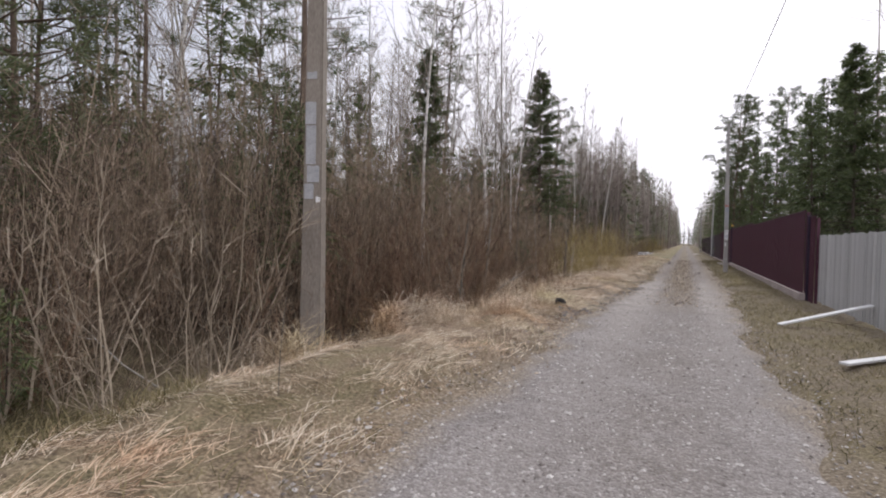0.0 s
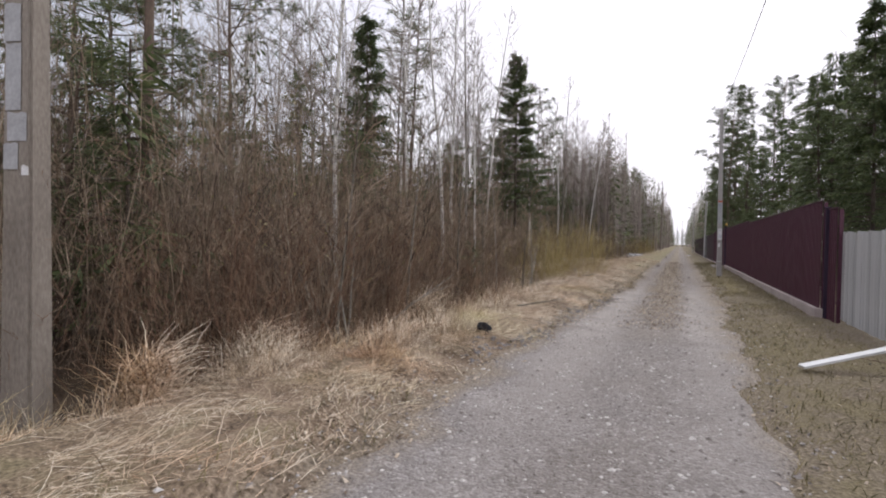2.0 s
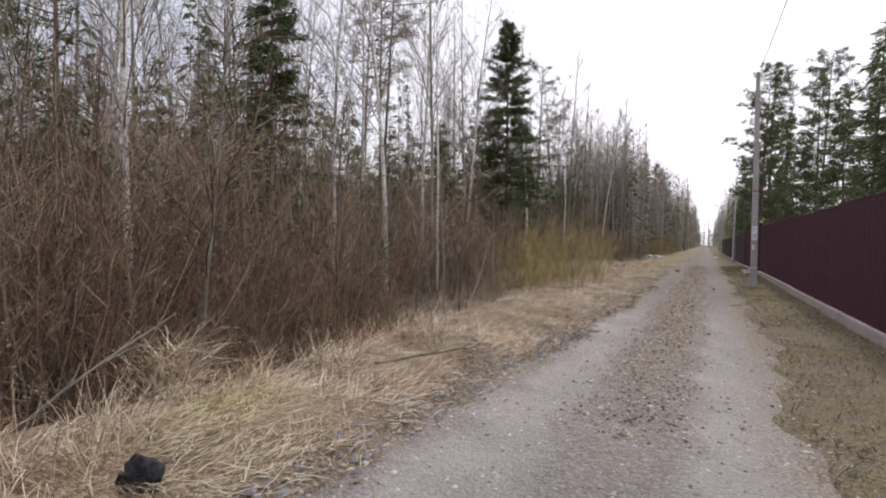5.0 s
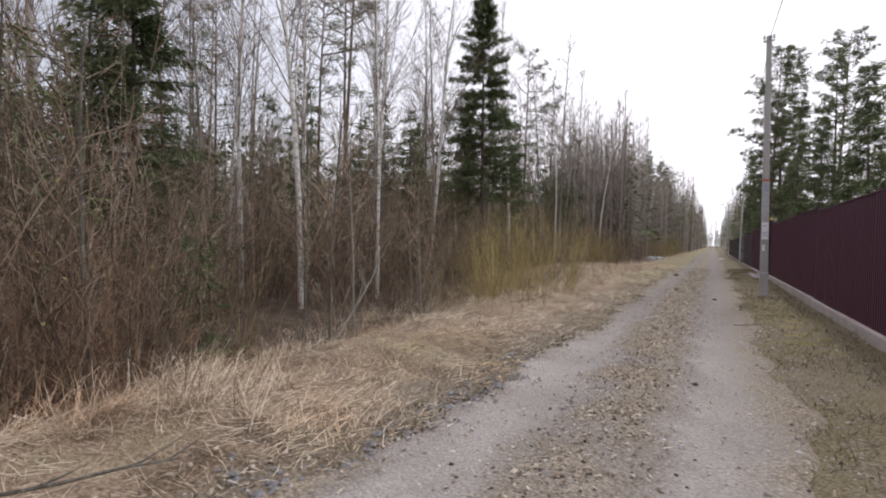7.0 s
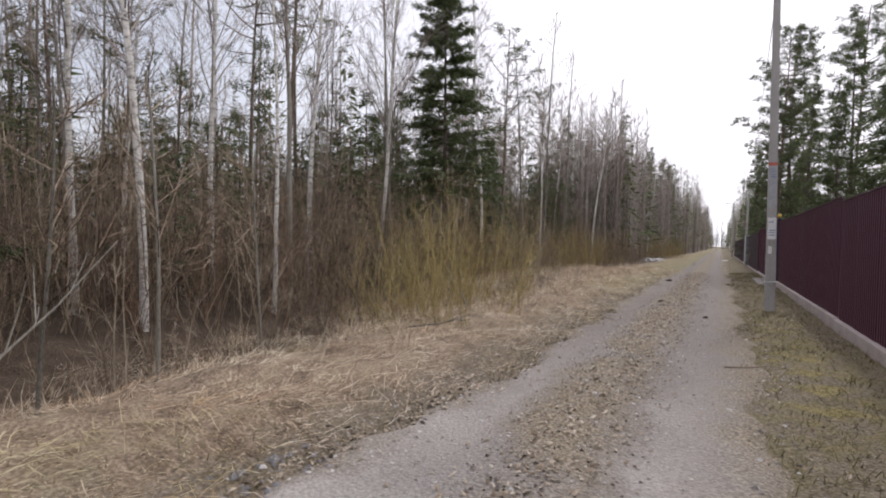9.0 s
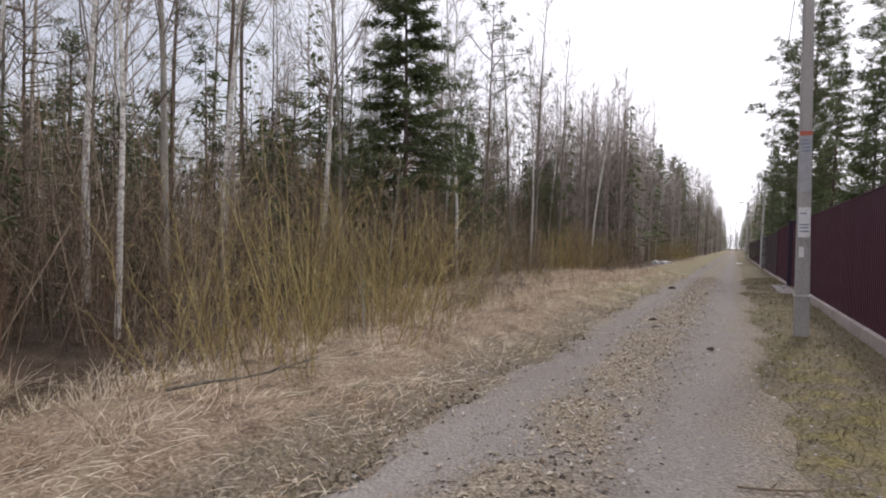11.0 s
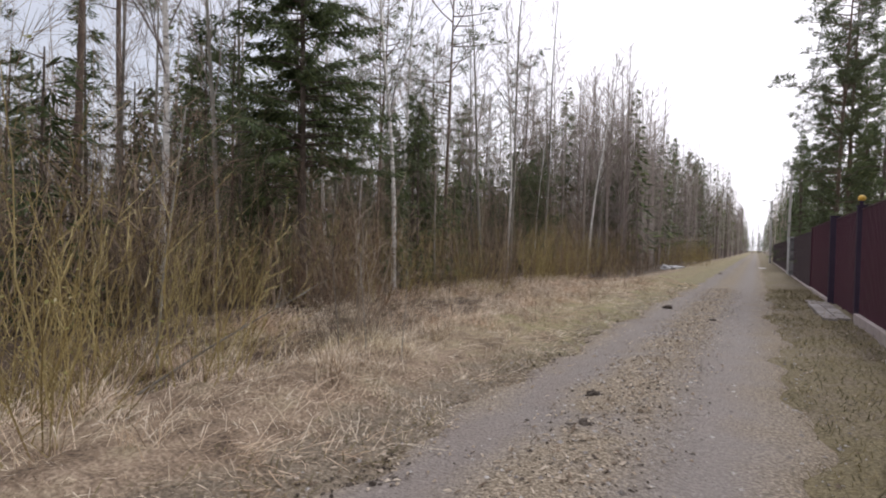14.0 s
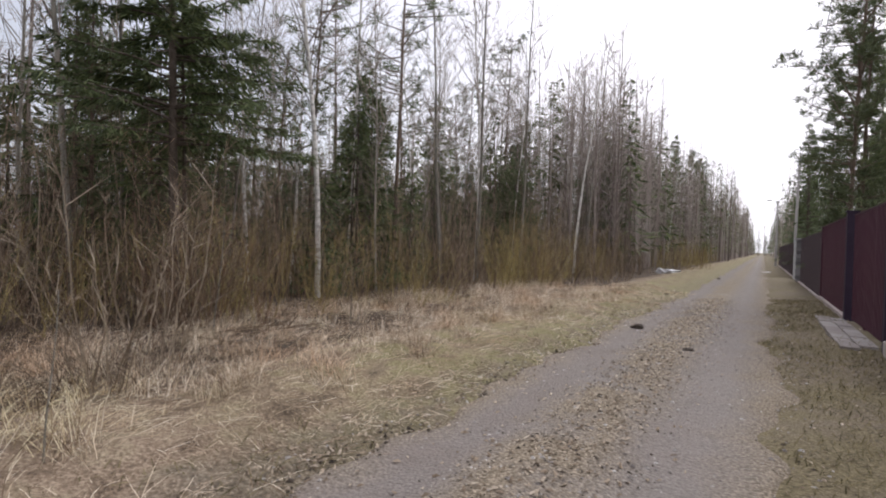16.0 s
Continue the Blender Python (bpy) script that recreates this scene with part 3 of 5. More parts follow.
def pine_tree(name, height, label, first=0.5, limbs=30, clumps=6, needles=11, size=0.29):
    """A Scots pine: long clear stem and an open crown of needle tufts."""
    top = empty(name, Matrix(), label, "tree", "conifers by the road")
    g = Geo()
    trunk = wobble(Vector((0, 0, -0.3)), Vector((uni(-0.03, 0.03), uni(-0.03, 0.03), 1)), height, 8, 0.025, 0.02)
    g.tube(trunk, height * 0.0066, 0.02, 7)
    limb, c = g, Geo()
    for i in range(limbs):
        t = first + (0.99 - first) * (i + uni(0, 1)) / limbs
        p = along(trunk, t)
        a = uni(0, 6.28)
        length = (0.35 + 2.1 * math.sin(math.pi * min(1, (1.06 - t) / (1.1 - first))) ** 0.8) * uni(0.6, 1.15) * height / 15
        d = Vector((math.cos(a), math.sin(a), uni(-0.05, 0.45))).normalized()
        b = wobble(p, d, length, 4, 0.14, 0.07)
        limb.tube(b, 0.012 + 0.012 * length, 0.006, 3)
        for k in range(clumps):
            q = along(b, uni(0.35, 1.0)) + Vector((uni(-0.2, 0.2), uni(-0.2, 0.2), uni(-0.06, 0.2)))
            for _ in range(needles):
                dd = (d * 0.4 + Vector((uni(-1, 1), uni(-1, 1), uni(-0.4, 1.0)))).normalized()
                n = dd.cross(Vector((uni(-1, 1), uni(-1, 1), uni(-1, 1)))).normalized()
                c.spray(q + dd * uni(0, 0.08), dd, n, size * uni(0.5, 1.2), size * uni(0.03, 0.06))
    for i in range(14):
        p = along(trunk, uni(0.2, first))
        a = uni(0, 6.28)
        limb.tube(wobble(p, Vector((math.cos(a), math.sin(a), 0.1)), uni(0.3, 1.1), 2, 0.2), 0.012, 0.004, 3)
    part("trunk", g, M_PINE, top, smooth=True)
    part("crown", c, M_PINENEEDLE, top)
    return top


def bush(name, mat, height, stems, spread, twigs, label, buds=0, lean=0.45, thick=0.007, fine=3):
    """A leafless many-stemmed shrub with whippy side twigs and a haze of fine ones."""
    top = empty(name, Matrix(), label, "shrub", "shrubs of the forest edge")
    leaf = Geo()
    groups = [Geo() for _ in range(4)]
    roots = []
    for i in range(4):
        a, r = uni(0, 6.28), spread * math.sqrt(uni(0.05, 1))
        roots.append((a, Vector((math.cos(a) * r, math.sin(a) * r, -0.3))))
    for i in range(stems):
        g = groups[i % 4]
        a, p = roots[i % 4]
        p = p + Vector((uni(-0.2, 0.2), uni(-0.2, 0.2), 0)) * (spread + 0.2)
        a += uni(-1.4, 1.4)
        d = Vector((math.cos(a) * uni(-0.1, lean) + uni(-0.25, 0.25), math.sin(a) * uni(-0.1, lean) + uni(-0.25, 0.25), 1)).normalized()
        h = height * uni(0.35, 1.12)
        s = wobble(p, d, h, 4, 0.2, 0.05)
        rr = thick * uni(0.5, 1.6)
        g.tube(s, rr, 0.0025, 3)
        for k in range(twigs):
            q = along(s, uni(0.12, 0.98))
            dd = (d + Vector((uni(-0.95, 0.95), uni(-0.95, 0.95), uni(-0.4, 0.35)))).normalized()
            tw = wobble(q, dd, h * uni(0.1, 0.32), 2, 0.25, 0.05)
            g.whip(tw, max(0.0035, rr * 0.42))
            for _ in range(fine):
                q2 = along(tw, uni(0.15, 1))
                d2 = (dd + Vector((uni(-0.95, 0.95), uni(-0.95, 0.95), uni(-0.55, 0.5)))).normalized()
                g.spike(q2, q2 + d2 * h * uni(0.05, 0.15), 0.0032)
            if buds and uni(0, 1) < buds:
                for _ in range(2):
                    b = along(tw, uni(0.4, 1.0))
                    leaf.spray(b, Vector((uni(-1, 1), uni(-1, 1), uni(0, 1))).normalized(), Vector((uni(-1, 1), uni(-1, 1), 0.2)).normalized(), uni(0.02, 0.045), uni(0.009, 0.017))
    for g in groups:
        part("branch", g, mat, top)
    if buds:
        part("foliage", leaf, M_BUD, top, "pale catkins and first buds")
    return top


def at(ob, x, y, scale=1.0, turn=None, z=None, tall=1.0):
    """A copy of a plant, rooted in the ground."""
    turn = uni(0, 360) if turn is None else turn
    lean = (uni(-2.0, 2.0), uni(-2.0, 2.0))
    m = pose(x, y, ground_z(x, y) if z is None else z, lean[0], lean[1], turn)
    c = copy_thing(ob, m)
    c.scale = (scale, scale, scale * tall)
    return c


BIRCH = [bare_tree("birch_tree", h, r, M_BIRCH, M_TWIG_GREY, "slim leafless birch with white, black-scarred bark", f, b, 4) for h, r, f, b in ((14, 0.085, 0.34, 30), (12, 0.062, 0.28, 26), (15.5, 0.095, 0.36, 32))]
ASPEN = [bare_tree("aspen_tree", h, r, M_ASPEN, M_TWIG_GREY, "tall leafless aspen with a thin grey trunk", f, b, 4, 0.4) for h, r, f, b in ((15, 0.08, 0.34, 30), (12.5, 0.055, 0.3, 26), (10, 0.042, 0.25, 22), (14, 0.065, 0.4, 24))]
SPRUCE_NEAR = spruce_tree("spruce_tree", 12.4, 3.3, "dark green spruce with drooping needled branches", 0.24, 210, 3.3, 0.21)
SPRUCE = [spruce_tree("spruce_tree", h, r, "dark green spruce with a narrow pointed crown", 0.4, n, f, 0.27, b) for h, r, n, f, b in ((12.5, 2.2, 58, 1.5, 0.0), (9, 1.9, 68, 0.7, 0.0), (14, 2.0, 42, 5.0, 0.2))]
SPRUCE_FULL = spruce_tree("spruce_tree", 11, 2.2, "full dark green spruce with drooping boughs", 0.24, 110, 1.2, 0.23)
SPRUCE_UNDER = [spruce_tree("young_spruce", h, r, "slim half-bare spruce in the shade of taller trees", 0.4, 34, 0.5, 0.28, 0.15) for h, r in ((7.5, 1.5), (5.6, 1.25))]
SPRUCE_SMALL = spruce_tree("young_spruce", 3.4, 1.0, "young green spruce among bare shrubs", 0.3, 24, 0.2, 0.27)
PINE = [pine_tree("pine_tree", h, "tall pine with an open grey-green crown", f, l, 6, 17, 0.27) for h, f, l in ((16, 0.5, 34), (14, 0.45, 32), (17, 0.62, 28))]
PINE_DENSE = pine_tree("pine_tree", 13.5, "full pine with needled branches almost to the ground", 0.12, 76, 9, 26, 0.27)
PINE_YOUNG = [pine_tree("young_pine", h, "young bushy pine in the shade of taller trees", 0.12, 34, 6, 12, 0.25) for h in (7.0, 5.4)]
BUSH = [bush("willow_shrub", M_TWIG, h, s, sp, t, "leafless grey-brown willow shrub", b) for h, s, sp, t, b in ((3.5, 20, 1.0, 9, 0.0), (2.8, 20, 0.9, 9, 0.0), (4.0, 18, 1.0, 10, 0.22))]
BUSH_RED = [bush("alder_shrub", M_TWIG_RED, h, 20, 0.9, 9, "leafless shrub with reddish-brown whips") for h in (3.2, 2.4)]
BUSH_TALL = [bush("tall_shrub", M_TWIG, 5.6, 13, 1.1, 14, "tall thin leafless saplings in a clump", 0.0, 0.4, 0.0095)]
BUSH_GOLD = [bush("golden_willow", M_TWIG_GOLD, h, 30, 1.25, 6, "many-stemmed willow with yellowish whips and first buds", 0.4, 0.5, 0.008, 2) for h in (3.1, 2.3)]
BUSH_FAR = [bush("willow_shrub", M_TWIG, h, 18, 1.1, 7, "leafless grey-brown willow shrub further along", 0.0, 0.45, 0.014, 2) for h in (3.2, 2.6)]
BRUSH = bush("bramble", M_TWIG, 1.3, 24, 0.6, 7, "low tangle of dead brown stems", 0.0, 0.9, 0.007, 1)
BUSH_GREY = bush("grey_willow", M_WILLOW, 3.2, 11, 0.35, 8, "old grey willow with thick bare arching stems", 0.06, 1.0, 0.014, 3)
SAPLING = bare_tree("sapling", 4.2, 0.026, M_ASPEN, M_TWIG, "thin bare sapling at the edge of the verge", 0.3, 14, 3, 0.8)
MODELS = [BUSH_GREY] + PINE_YOUNG + SPRUCE_UNDER + [SPRUCE_FULL] + BUSH_TALL + BUSH_FAR + [SAPLING] + BIRCH + ASPEN + [SPRUCE_NEAR, SPRUCE_SMALL, PINE_DENSE, BRUSH] + SPRUCE + PINE + BUSH + BUSH_RED + BUSH_GOLD

# trees that stand out along the left side
at(SPRUCE_NEAR, -8.7, 32.2, 1.0, 40)
at(SPRUCE_FULL, -9.1, 17.1, 0.8, 10)
at(BIRCH[0], -8.95, 36.2, 1.0, 20)
at(PINE[1], -11.0, 13.3, 0.8)
at(PINE_DENSE, -13.0, 12.2, 0.8)
at(SPRUCE_UNDER[0], -11.8, 9.6, 1.1)
at(PINE[0], -12.5, 8.0, 0.8)
at(PINE_DENSE, -12.0, 5.5, 0.75)
at(PINE[0], -15.6, 31.2, 1.08)
at(PINE[2], -14.5, 29.5, 1.05)
at(BIRCH[1], -9.2, 19.6, 1.1)
at(BIRCH[2], -10.2, 26.4, 1.0)
at(BIRCH[0], -9.7, 29.2, 1.0)
at(PINE[1], -9.7, 40.3, 0.95)
at(ASPEN[0], -8.6, 44.3, 1.0)
at(BIRCH[1], -9.0, 44.9, 1.1)
at(BIRCH[1], -6.6, 12.3, 0.95)
at(BIRCH[1], -7.4, 22.5, 0.85)
at(PINE[1], -12.2, 53.6, 1.0)
at(SPRUCE_SMALL, -4.6, 15.2, 0.55)
taken = [(o.location.x, o.location.y) for o in scene.objects if o.parent is None and o not in MODELS and o.type == "EMPTY"]


def edge_x(y):
    """How near to the road the forest's trees come."""
    return -7.6 - 1.0 * smooth_step(20, 30, y) + 1.2 * smooth_step(45, 60, y) + 2.2 * smooth_step(70, 140, y)


def scatter(count, x0, x1, y0, y1, gap, kinds, sizes):
    done = 0
    for _ in range(count * 12):
        if done >= count:
            break
        x, y = uni(x0, x1), uni(y0, y1)
        if x > edge_x(y) or any((x - a) ** 2 + (y - b) ** 2 < gap * gap for a, b in taken):
            continue
        taken.append((x, y))
        at(rnd.choice(kinds), x, y, uni(*sizes), tall=uni(0.92, 1.1))
        done += 1


MIXED = BIRCH + BIRCH + ASPEN + ASPEN + ASPEN + [PINE[0], PINE[1]]
scatter(92, -19, -7.3, -1, 62, 1.4, MIXED, (0.75, 1.02))
scatter(46, -15, -4.6, 60, 120, 1.5, MIXED + [SPRUCE[0], SPRUCE[1], SPRUCE[0], SPRUCE[1]], (0.8, 1.05))


def thick(count, x0, x1, y0, y1, kinds, sizes, edge):
    for _ in range(count):
        y = uni(y0, y1)
        x = edge(y) + uni(x0, x1)
        if (x + 4.6) ** 2 + (y - 5.3) ** 2 < 1.3 or (x > -6.6 and y < 5.0):
            continue
        at(rnd.choice(kinds), x, y, uni(*sizes), tall=uni(0.85, 1.15))


def brush_x(y):
    """How near to the road the shrubs come."""
    return -4.0 - 1.2 * math.exp(-((y - 5.0) / 1.2) ** 2) - 1.1 * smooth_step(6.5, 3, y) + 0.3 * smooth_step(6, 9, y) - 1.5 * smooth_step(14, 17, y) + 0.5 * smooth_step(20.5, 22, y) - 2.0 * smooth_step(24, 30, y) + 0.8 * smooth_step(36, 46, y) + 0.6 * smooth_step(50, 80, y)


thick(56, -3.6, -0.2, 0.5, 13, BUSH + BUSH_RED + BUSH_RED, (0.78, 1.1), brush_x)
thick(22, -1.9, -0.1, 12.0, 16.5, BUSH_GOLD + BUSH + BUSH_RED, (0.45, 0.66), brush_x)
thick(34, -4.6, -1.4, 12.5, 23, BUSH + BUSH_RED, (0.7, 0.95), brush_x)
thick(16, -3.6, -1.6, 22, 29, BUSH, (0.8, 1.0), brush_x)
for x, y, k in ((-3.1, 22.6, 0.85), (-3.5, 21.3, 0.62), (-4.0, 24.0, 0.95), (-4.3, 25.2, 0.9), (-3.6, 25.4, 0.85), (-4.9, 23.2, 0.8), (-5.2, 26.0, 0.85), (-4.6, 26.6, 0.75), (-5.6, 24.6, 0.9), (-6.0, 27.4, 0.8), (-8.0, 35.4, 0.8)):
    at(BUSH_GOLD[0], x, y, k)
for x, y, k in ((-5.0, 3.95, 1.0), (-4.15, 2.7, 0.75), (-5.7, 2.6, 1.0), (-4.3, 9.0, 0.75), (-4.9, 18.3, 0.8), (-4.4, 19.4, 0.7), (-3.9, 29.0, 0.7), (-4.7, 29.6, 0.9)):
    at(BUSH_GREY, x, y, k)
for x, y, k in ((-5.3, 5.3, 0.6), (-4.6, 6.6, 0.5), (-5.6, 4.6, 0.7), (-6.2, 3.4, 0.8), (-6.4, 2.2, 0.8)):
    at(BRUSH, x, y, k)
at(SPRUCE_SMALL, -5.6, 1.9, 0.34)
at(SPRUCE_SMALL, -6.2, 2.6, 0.4)
thick(54, -3.2, 0.0, 29, 60, BUSH_FAR + BUSH_FAR + BUSH_RED + BUSH + BUSH_GOLD, (0.7, 1.0), brush_x)
thick(42, -8.5, -3.4, -1, 55, BUSH_TALL, (0.75, 1.1), brush_x)
thick(40, -13, -3.4, -1, 60, [SPRUCE_SMALL], (0.9, 1.8), brush_x)
thick(40, -9, -2.4, 31, 70, PINE_YOUNG + SPRUCE_UNDER + [SPRUCE_SMALL], (0.9, 1.3), brush_x)
thick(34, -12, -4.6, 30, 62, SPRUCE_UNDER, (0.85, 1.25), brush_x)
thick(30, -14, -6.5, 0, 31, PINE_YOUNG + SPRUCE_UNDER, (0.75, 1.1), brush_x)
thick(12, -11, -3.4, -1, 9, PINE_YOUNG + [SPRUCE_SMALL], (0.9, 1.4), brush_x)
thick(12, -6, -2.0, -1, 8, BUSH_TALL, (0.8, 1.1), brush_x)
thick(9, -2.6, -0.9, 0.8, 4.5, BUSH, (0.8, 1.1), brush_x)
thick(16, -2.8, -0.8, 5.5, 15, BUSH, (1.0, 1.25), brush_x)
thick(12, -1.2, 0.0, 32, 56, BUSH_GOLD, (0.7, 1.0), brush_x)
thick(36, -2.5, 0.2, 58, 120, BUSH_FAR + BUSH_GOLD, (0.7, 1.0), brush_x)
thick(26, -0.9, 0.2, 1, 27, [BRUSH], (0.5, 0.9), brush_x)
for x, y, k in ((-5.3, 45.0, 0.8), (-5.7, 47.5, 0.9), (-5.2, 49.5, 0.8), (-5.0, 52.0, 0.85), (-5.6, 54.5, 0.9)):
    at(rnd.choice(BUSH_FAR), x, y, k)
for x, y, k in ((-3.9, 66.5, 1.0), (-3.6, 69.0, 0.95), (-4.3, 70.5, 1.0)):
    at(BUSH_GOLD[0], x, y, k)
for x, y, k in ((-2.85, 2.95, 0.2), (-5.13, 17.4, 0.9), (-3.5, 16.2, 0.7), (-5.1, 18.6, 1.0), (-4.1, 19.3, 0.7), (-3.4, 28.0, 0.33), (-2.8, 27.8, 0.3), (-2.45, 28.0, 0.26), (-5.6, 27.0, 0.9), (-3.9, 8.8, 0.8), (-6.3, 31.5, 0.5), (-5.2, 33.5, 0.35), (-4.6, 11.9, 1.1), (-4.4, 14.0, 0.9)):
    at(SAPLING, x, y, k)

# taller spruces that stand above the woods further on
for x, y, k in ((-8.6, 96, 1.3), (-9.4, 99, 1.2), (-8.3, 108, 1.3), (-7.6, 116, 1.3), (-9.0, 121, 1.35)):
    at(SPRUCE[0], x, y, k)

# conifers behind the fence on the other side
for x, y, k, s in ((4.8, 20.0, SPRUCE_FULL, 0.72), (6.9, 18.0, SPRUCE_FULL, 0.95), (6.4, 23.5, SPRUCE[1], 0.95), (8.6, 21, SPRUCE[2], 0.85), (9.5, 26, SPRUCE[0], 0.95), (6.2, 28, SPRUCE[1], 1.0), (7.8, 31, PINE_DENSE, 0.75), (5.6, 35, SPRUCE[1], 0.9), (8.5, 37, SPRUCE[0], 0.9), (3.7, 51, PINE_DENSE, 1.08), (4.4, 53.5, PINE_DENSE, 1.05), (4.6, 47.5, SPRUCE[0], 0.85), (5.2, 26, SPRUCE[1], 0.95), (5.4, 31, SPRUCE[1], 1.0), (4.5, 24, SPRUCE[1], 0.8), (7.5, 25, SPRUCE[0], 0.85), (5.4, 16.2, SPRUCE_FULL, 0.62), (6.0, 44.5, SPRUCE[0], 0.95), (6.6, 48, PINE_DENSE, 1.05), (4.8, 55, SPRUCE[0], 0.95), (6.0, 60, PINE_DENSE, 0.9), (11.0, 32, SPRUCE[0], 1.0), (6.6, 66, SPRUCE[1], 1.0), (8.0, 72, SPRUCE[0], 0.9), (4.3, 64, SPRUCE[0], 0.9), (4.0, 76, SPRUCE[0], 0.95), (4.4, 84, SPRUCE[0], 1.0), (4.6, 39, SPRUCE[1], 0.8)):
    at(k, x, y, s)
for i in range(12):
    at(rnd.choice((SPRUCE[0], SPRUCE[1])), uni(3.9, 8), uni(70, 125), uni(0.8, 1.0))
for ob in MODELS:
    for c in list(ob.children):
        bpy.data.objects.remove(c)
    bpy.data.objects.remove(ob)


def far_woods(name, x0, x1, y0, y1, count, label, low=1.0, firs=0.3):
    """The woods beyond, too many trees to count: stems, cones of sprays and twig haze."""
    g, n = Geo(), Geo()
    for _ in range(count):
        x, y = uni(x0, x1), uni(y0, y1)
        h = uni(11.5, 16.5) * (low if low < 0.5 or uni(0, 1) < 0.65 else 1.0)
        base = Vector((x, y, -0.2))
        g.tube([base, base + Vector((uni(-0.4, 0.4), uni(-0.4, 0.4), h))], 0.1, 0.02, 4)
        if uni(0, 1) < firs:
            for k in range(150):
                t = uni(0.08, 1) ** 0.8
                a, r = uni(0, 6.28), 2.1 * (1 - t) * uni(0.3, 1.1) + 0.1
                p = base + Vector((math.cos(a) * r * 0.5, math.sin(a) * r * 0.5, h * t))
                d = Vector((math.cos(a), math.sin(a), uni(-0.8, 0.2))).normalized()
                n.spray(p, d, d.cross(Vector((uni(-0.7, 0.7), uni(-0.7, 0.7), 1))).normalized(), 0.3 + r * 0.6, uni(0.06, 0.15))
        else:
            for k in range(110):
                t = uni(0.12, 0.98)
                a = uni(0, 6.28)
                r = 0.8 * uni(0, 1) ** 2
                p = base + Vector((math.cos(a) * r, math.sin(a) * r, h * t))
                d = Vector((math.cos(a) * uni(0.2, 0.8), math.sin(a) * uni(0.2, 0.8), uni(0.2, 1))).normalized()
                g.spike(p, p + d * uni(0.7, 2.4), 0.018)
    ob = new(name, g.mesh(name, M_TWIG_GREY))
    tagged(ob, label + ", bare stems", "woods", kind="stuff")
    ob2 = new(name, n.mesh(name, M_NEEDLE))
    tagged(ob2, label + ", dark spruce crowns", "woods", kind="stuff")


far_woods("distant_woods", -12, -3.2, 108, 330, 300, "distant roadside woods on the far stretch")
far_woods("distant_woods", 3.4, 13, 100, 330, 200, "distant woods beyond the fences", 1.0, 0.5)
far_woods("distant_woods", 9, 24, 14, 100, 110, "woods on the plots behind the fences", 0.7, 0.6)
far_woods("deep_woods", -44, -18, -14, 118, 210, "deep woods behind the first trees", 0.62)
far_woods("deep_woods", -32, -15, -10, 70, 190, "young growth deep in the woods", 0.4, 0.5)
far_woods("deep_woods", -15, -6.2, 56, 118, 220, "woods along the further stretch", 0.85, 0.25)
far_woods("distant_woods", -7, 7, 304, 330, 34, "low woods that close the far end of the track", 0.62)


def undergrowth():
    """Countless thin stems and whips under the trees."""
    g = Geo()
    for i in range(10500):
        y = uni(-4, 14) if i < 2600 else uni(10, 64) if i < 8300 else uni(64, 118)
        x = brush_x(y) - 2.4 - 16 * uni(0, 1) ** 1.2
        h = uni(1.6, 5.0) + 3.0 * uni(0, 1) ** 3
        p = Vector((x, y, ground_z(x, y) - 0.2))
        q = p + Vector((uni(-0.9, 0.9), uni(-0.9, 0.9), h))
        m = p.lerp(q, 0.5) + Vector((uni(-0.45, 0.45), uni(-0.45, 0.45), 0))
        r = uni(0.005, 0.013)
        g.tube([p, m], r, r * 0.7, 3)
        g.spike(m, q, r * 0.7)
        for _ in range(5):
            a = m.lerp(q, uni(-0.5, 0.95))
            g.spike(a, a + Vector((uni(-0.8, 0.8), uni(-0.8, 0.8), uni(-0.2, 0.8))), 0.005)
    tagged(new("undergrowth", g.mesh("undergrowth", M_TWIG)), "dense bare brown undergrowth beneath the trees", "undergrowth", kind="stuff")


undergrowth()


# ---- fences ----
FX = 2.66


def sheet_panel(width, height, pitch=0.115):
    """One corrugated steel sheet, with trapezoid ribs, that runs along y."""
    prof = []
    k = round(width / pitch)
    for i in range(k):
        y = i * pitch
        prof += [(y, 0.0), (y + 0.045, 0.0), (y + 0.058, -0.014), (y + 0.102, -0.014)]
    prof.append((width, 0.0))
    g = Geo()
    for off in (0.0, 0.0012):
        for y, d in prof:
            g.v.append((d + off, y, 0.0))
            g.v.append((d + off, y, height))
    n = len(prof)
    for i in range(n - 1):
        g.f.append((2 * i, 2 * i + 1, 2 * i + 3, 2 * i + 2))
        b = 2 * n
        g.f.append((b + 2 * i, b + 2 * i + 2, b + 2 * i + 3, b + 2 * i + 1))
        g.f.append((2 * i + 1, b + 2 * i + 1, b + 2 * i + 3, 2 * i + 3))
    return g


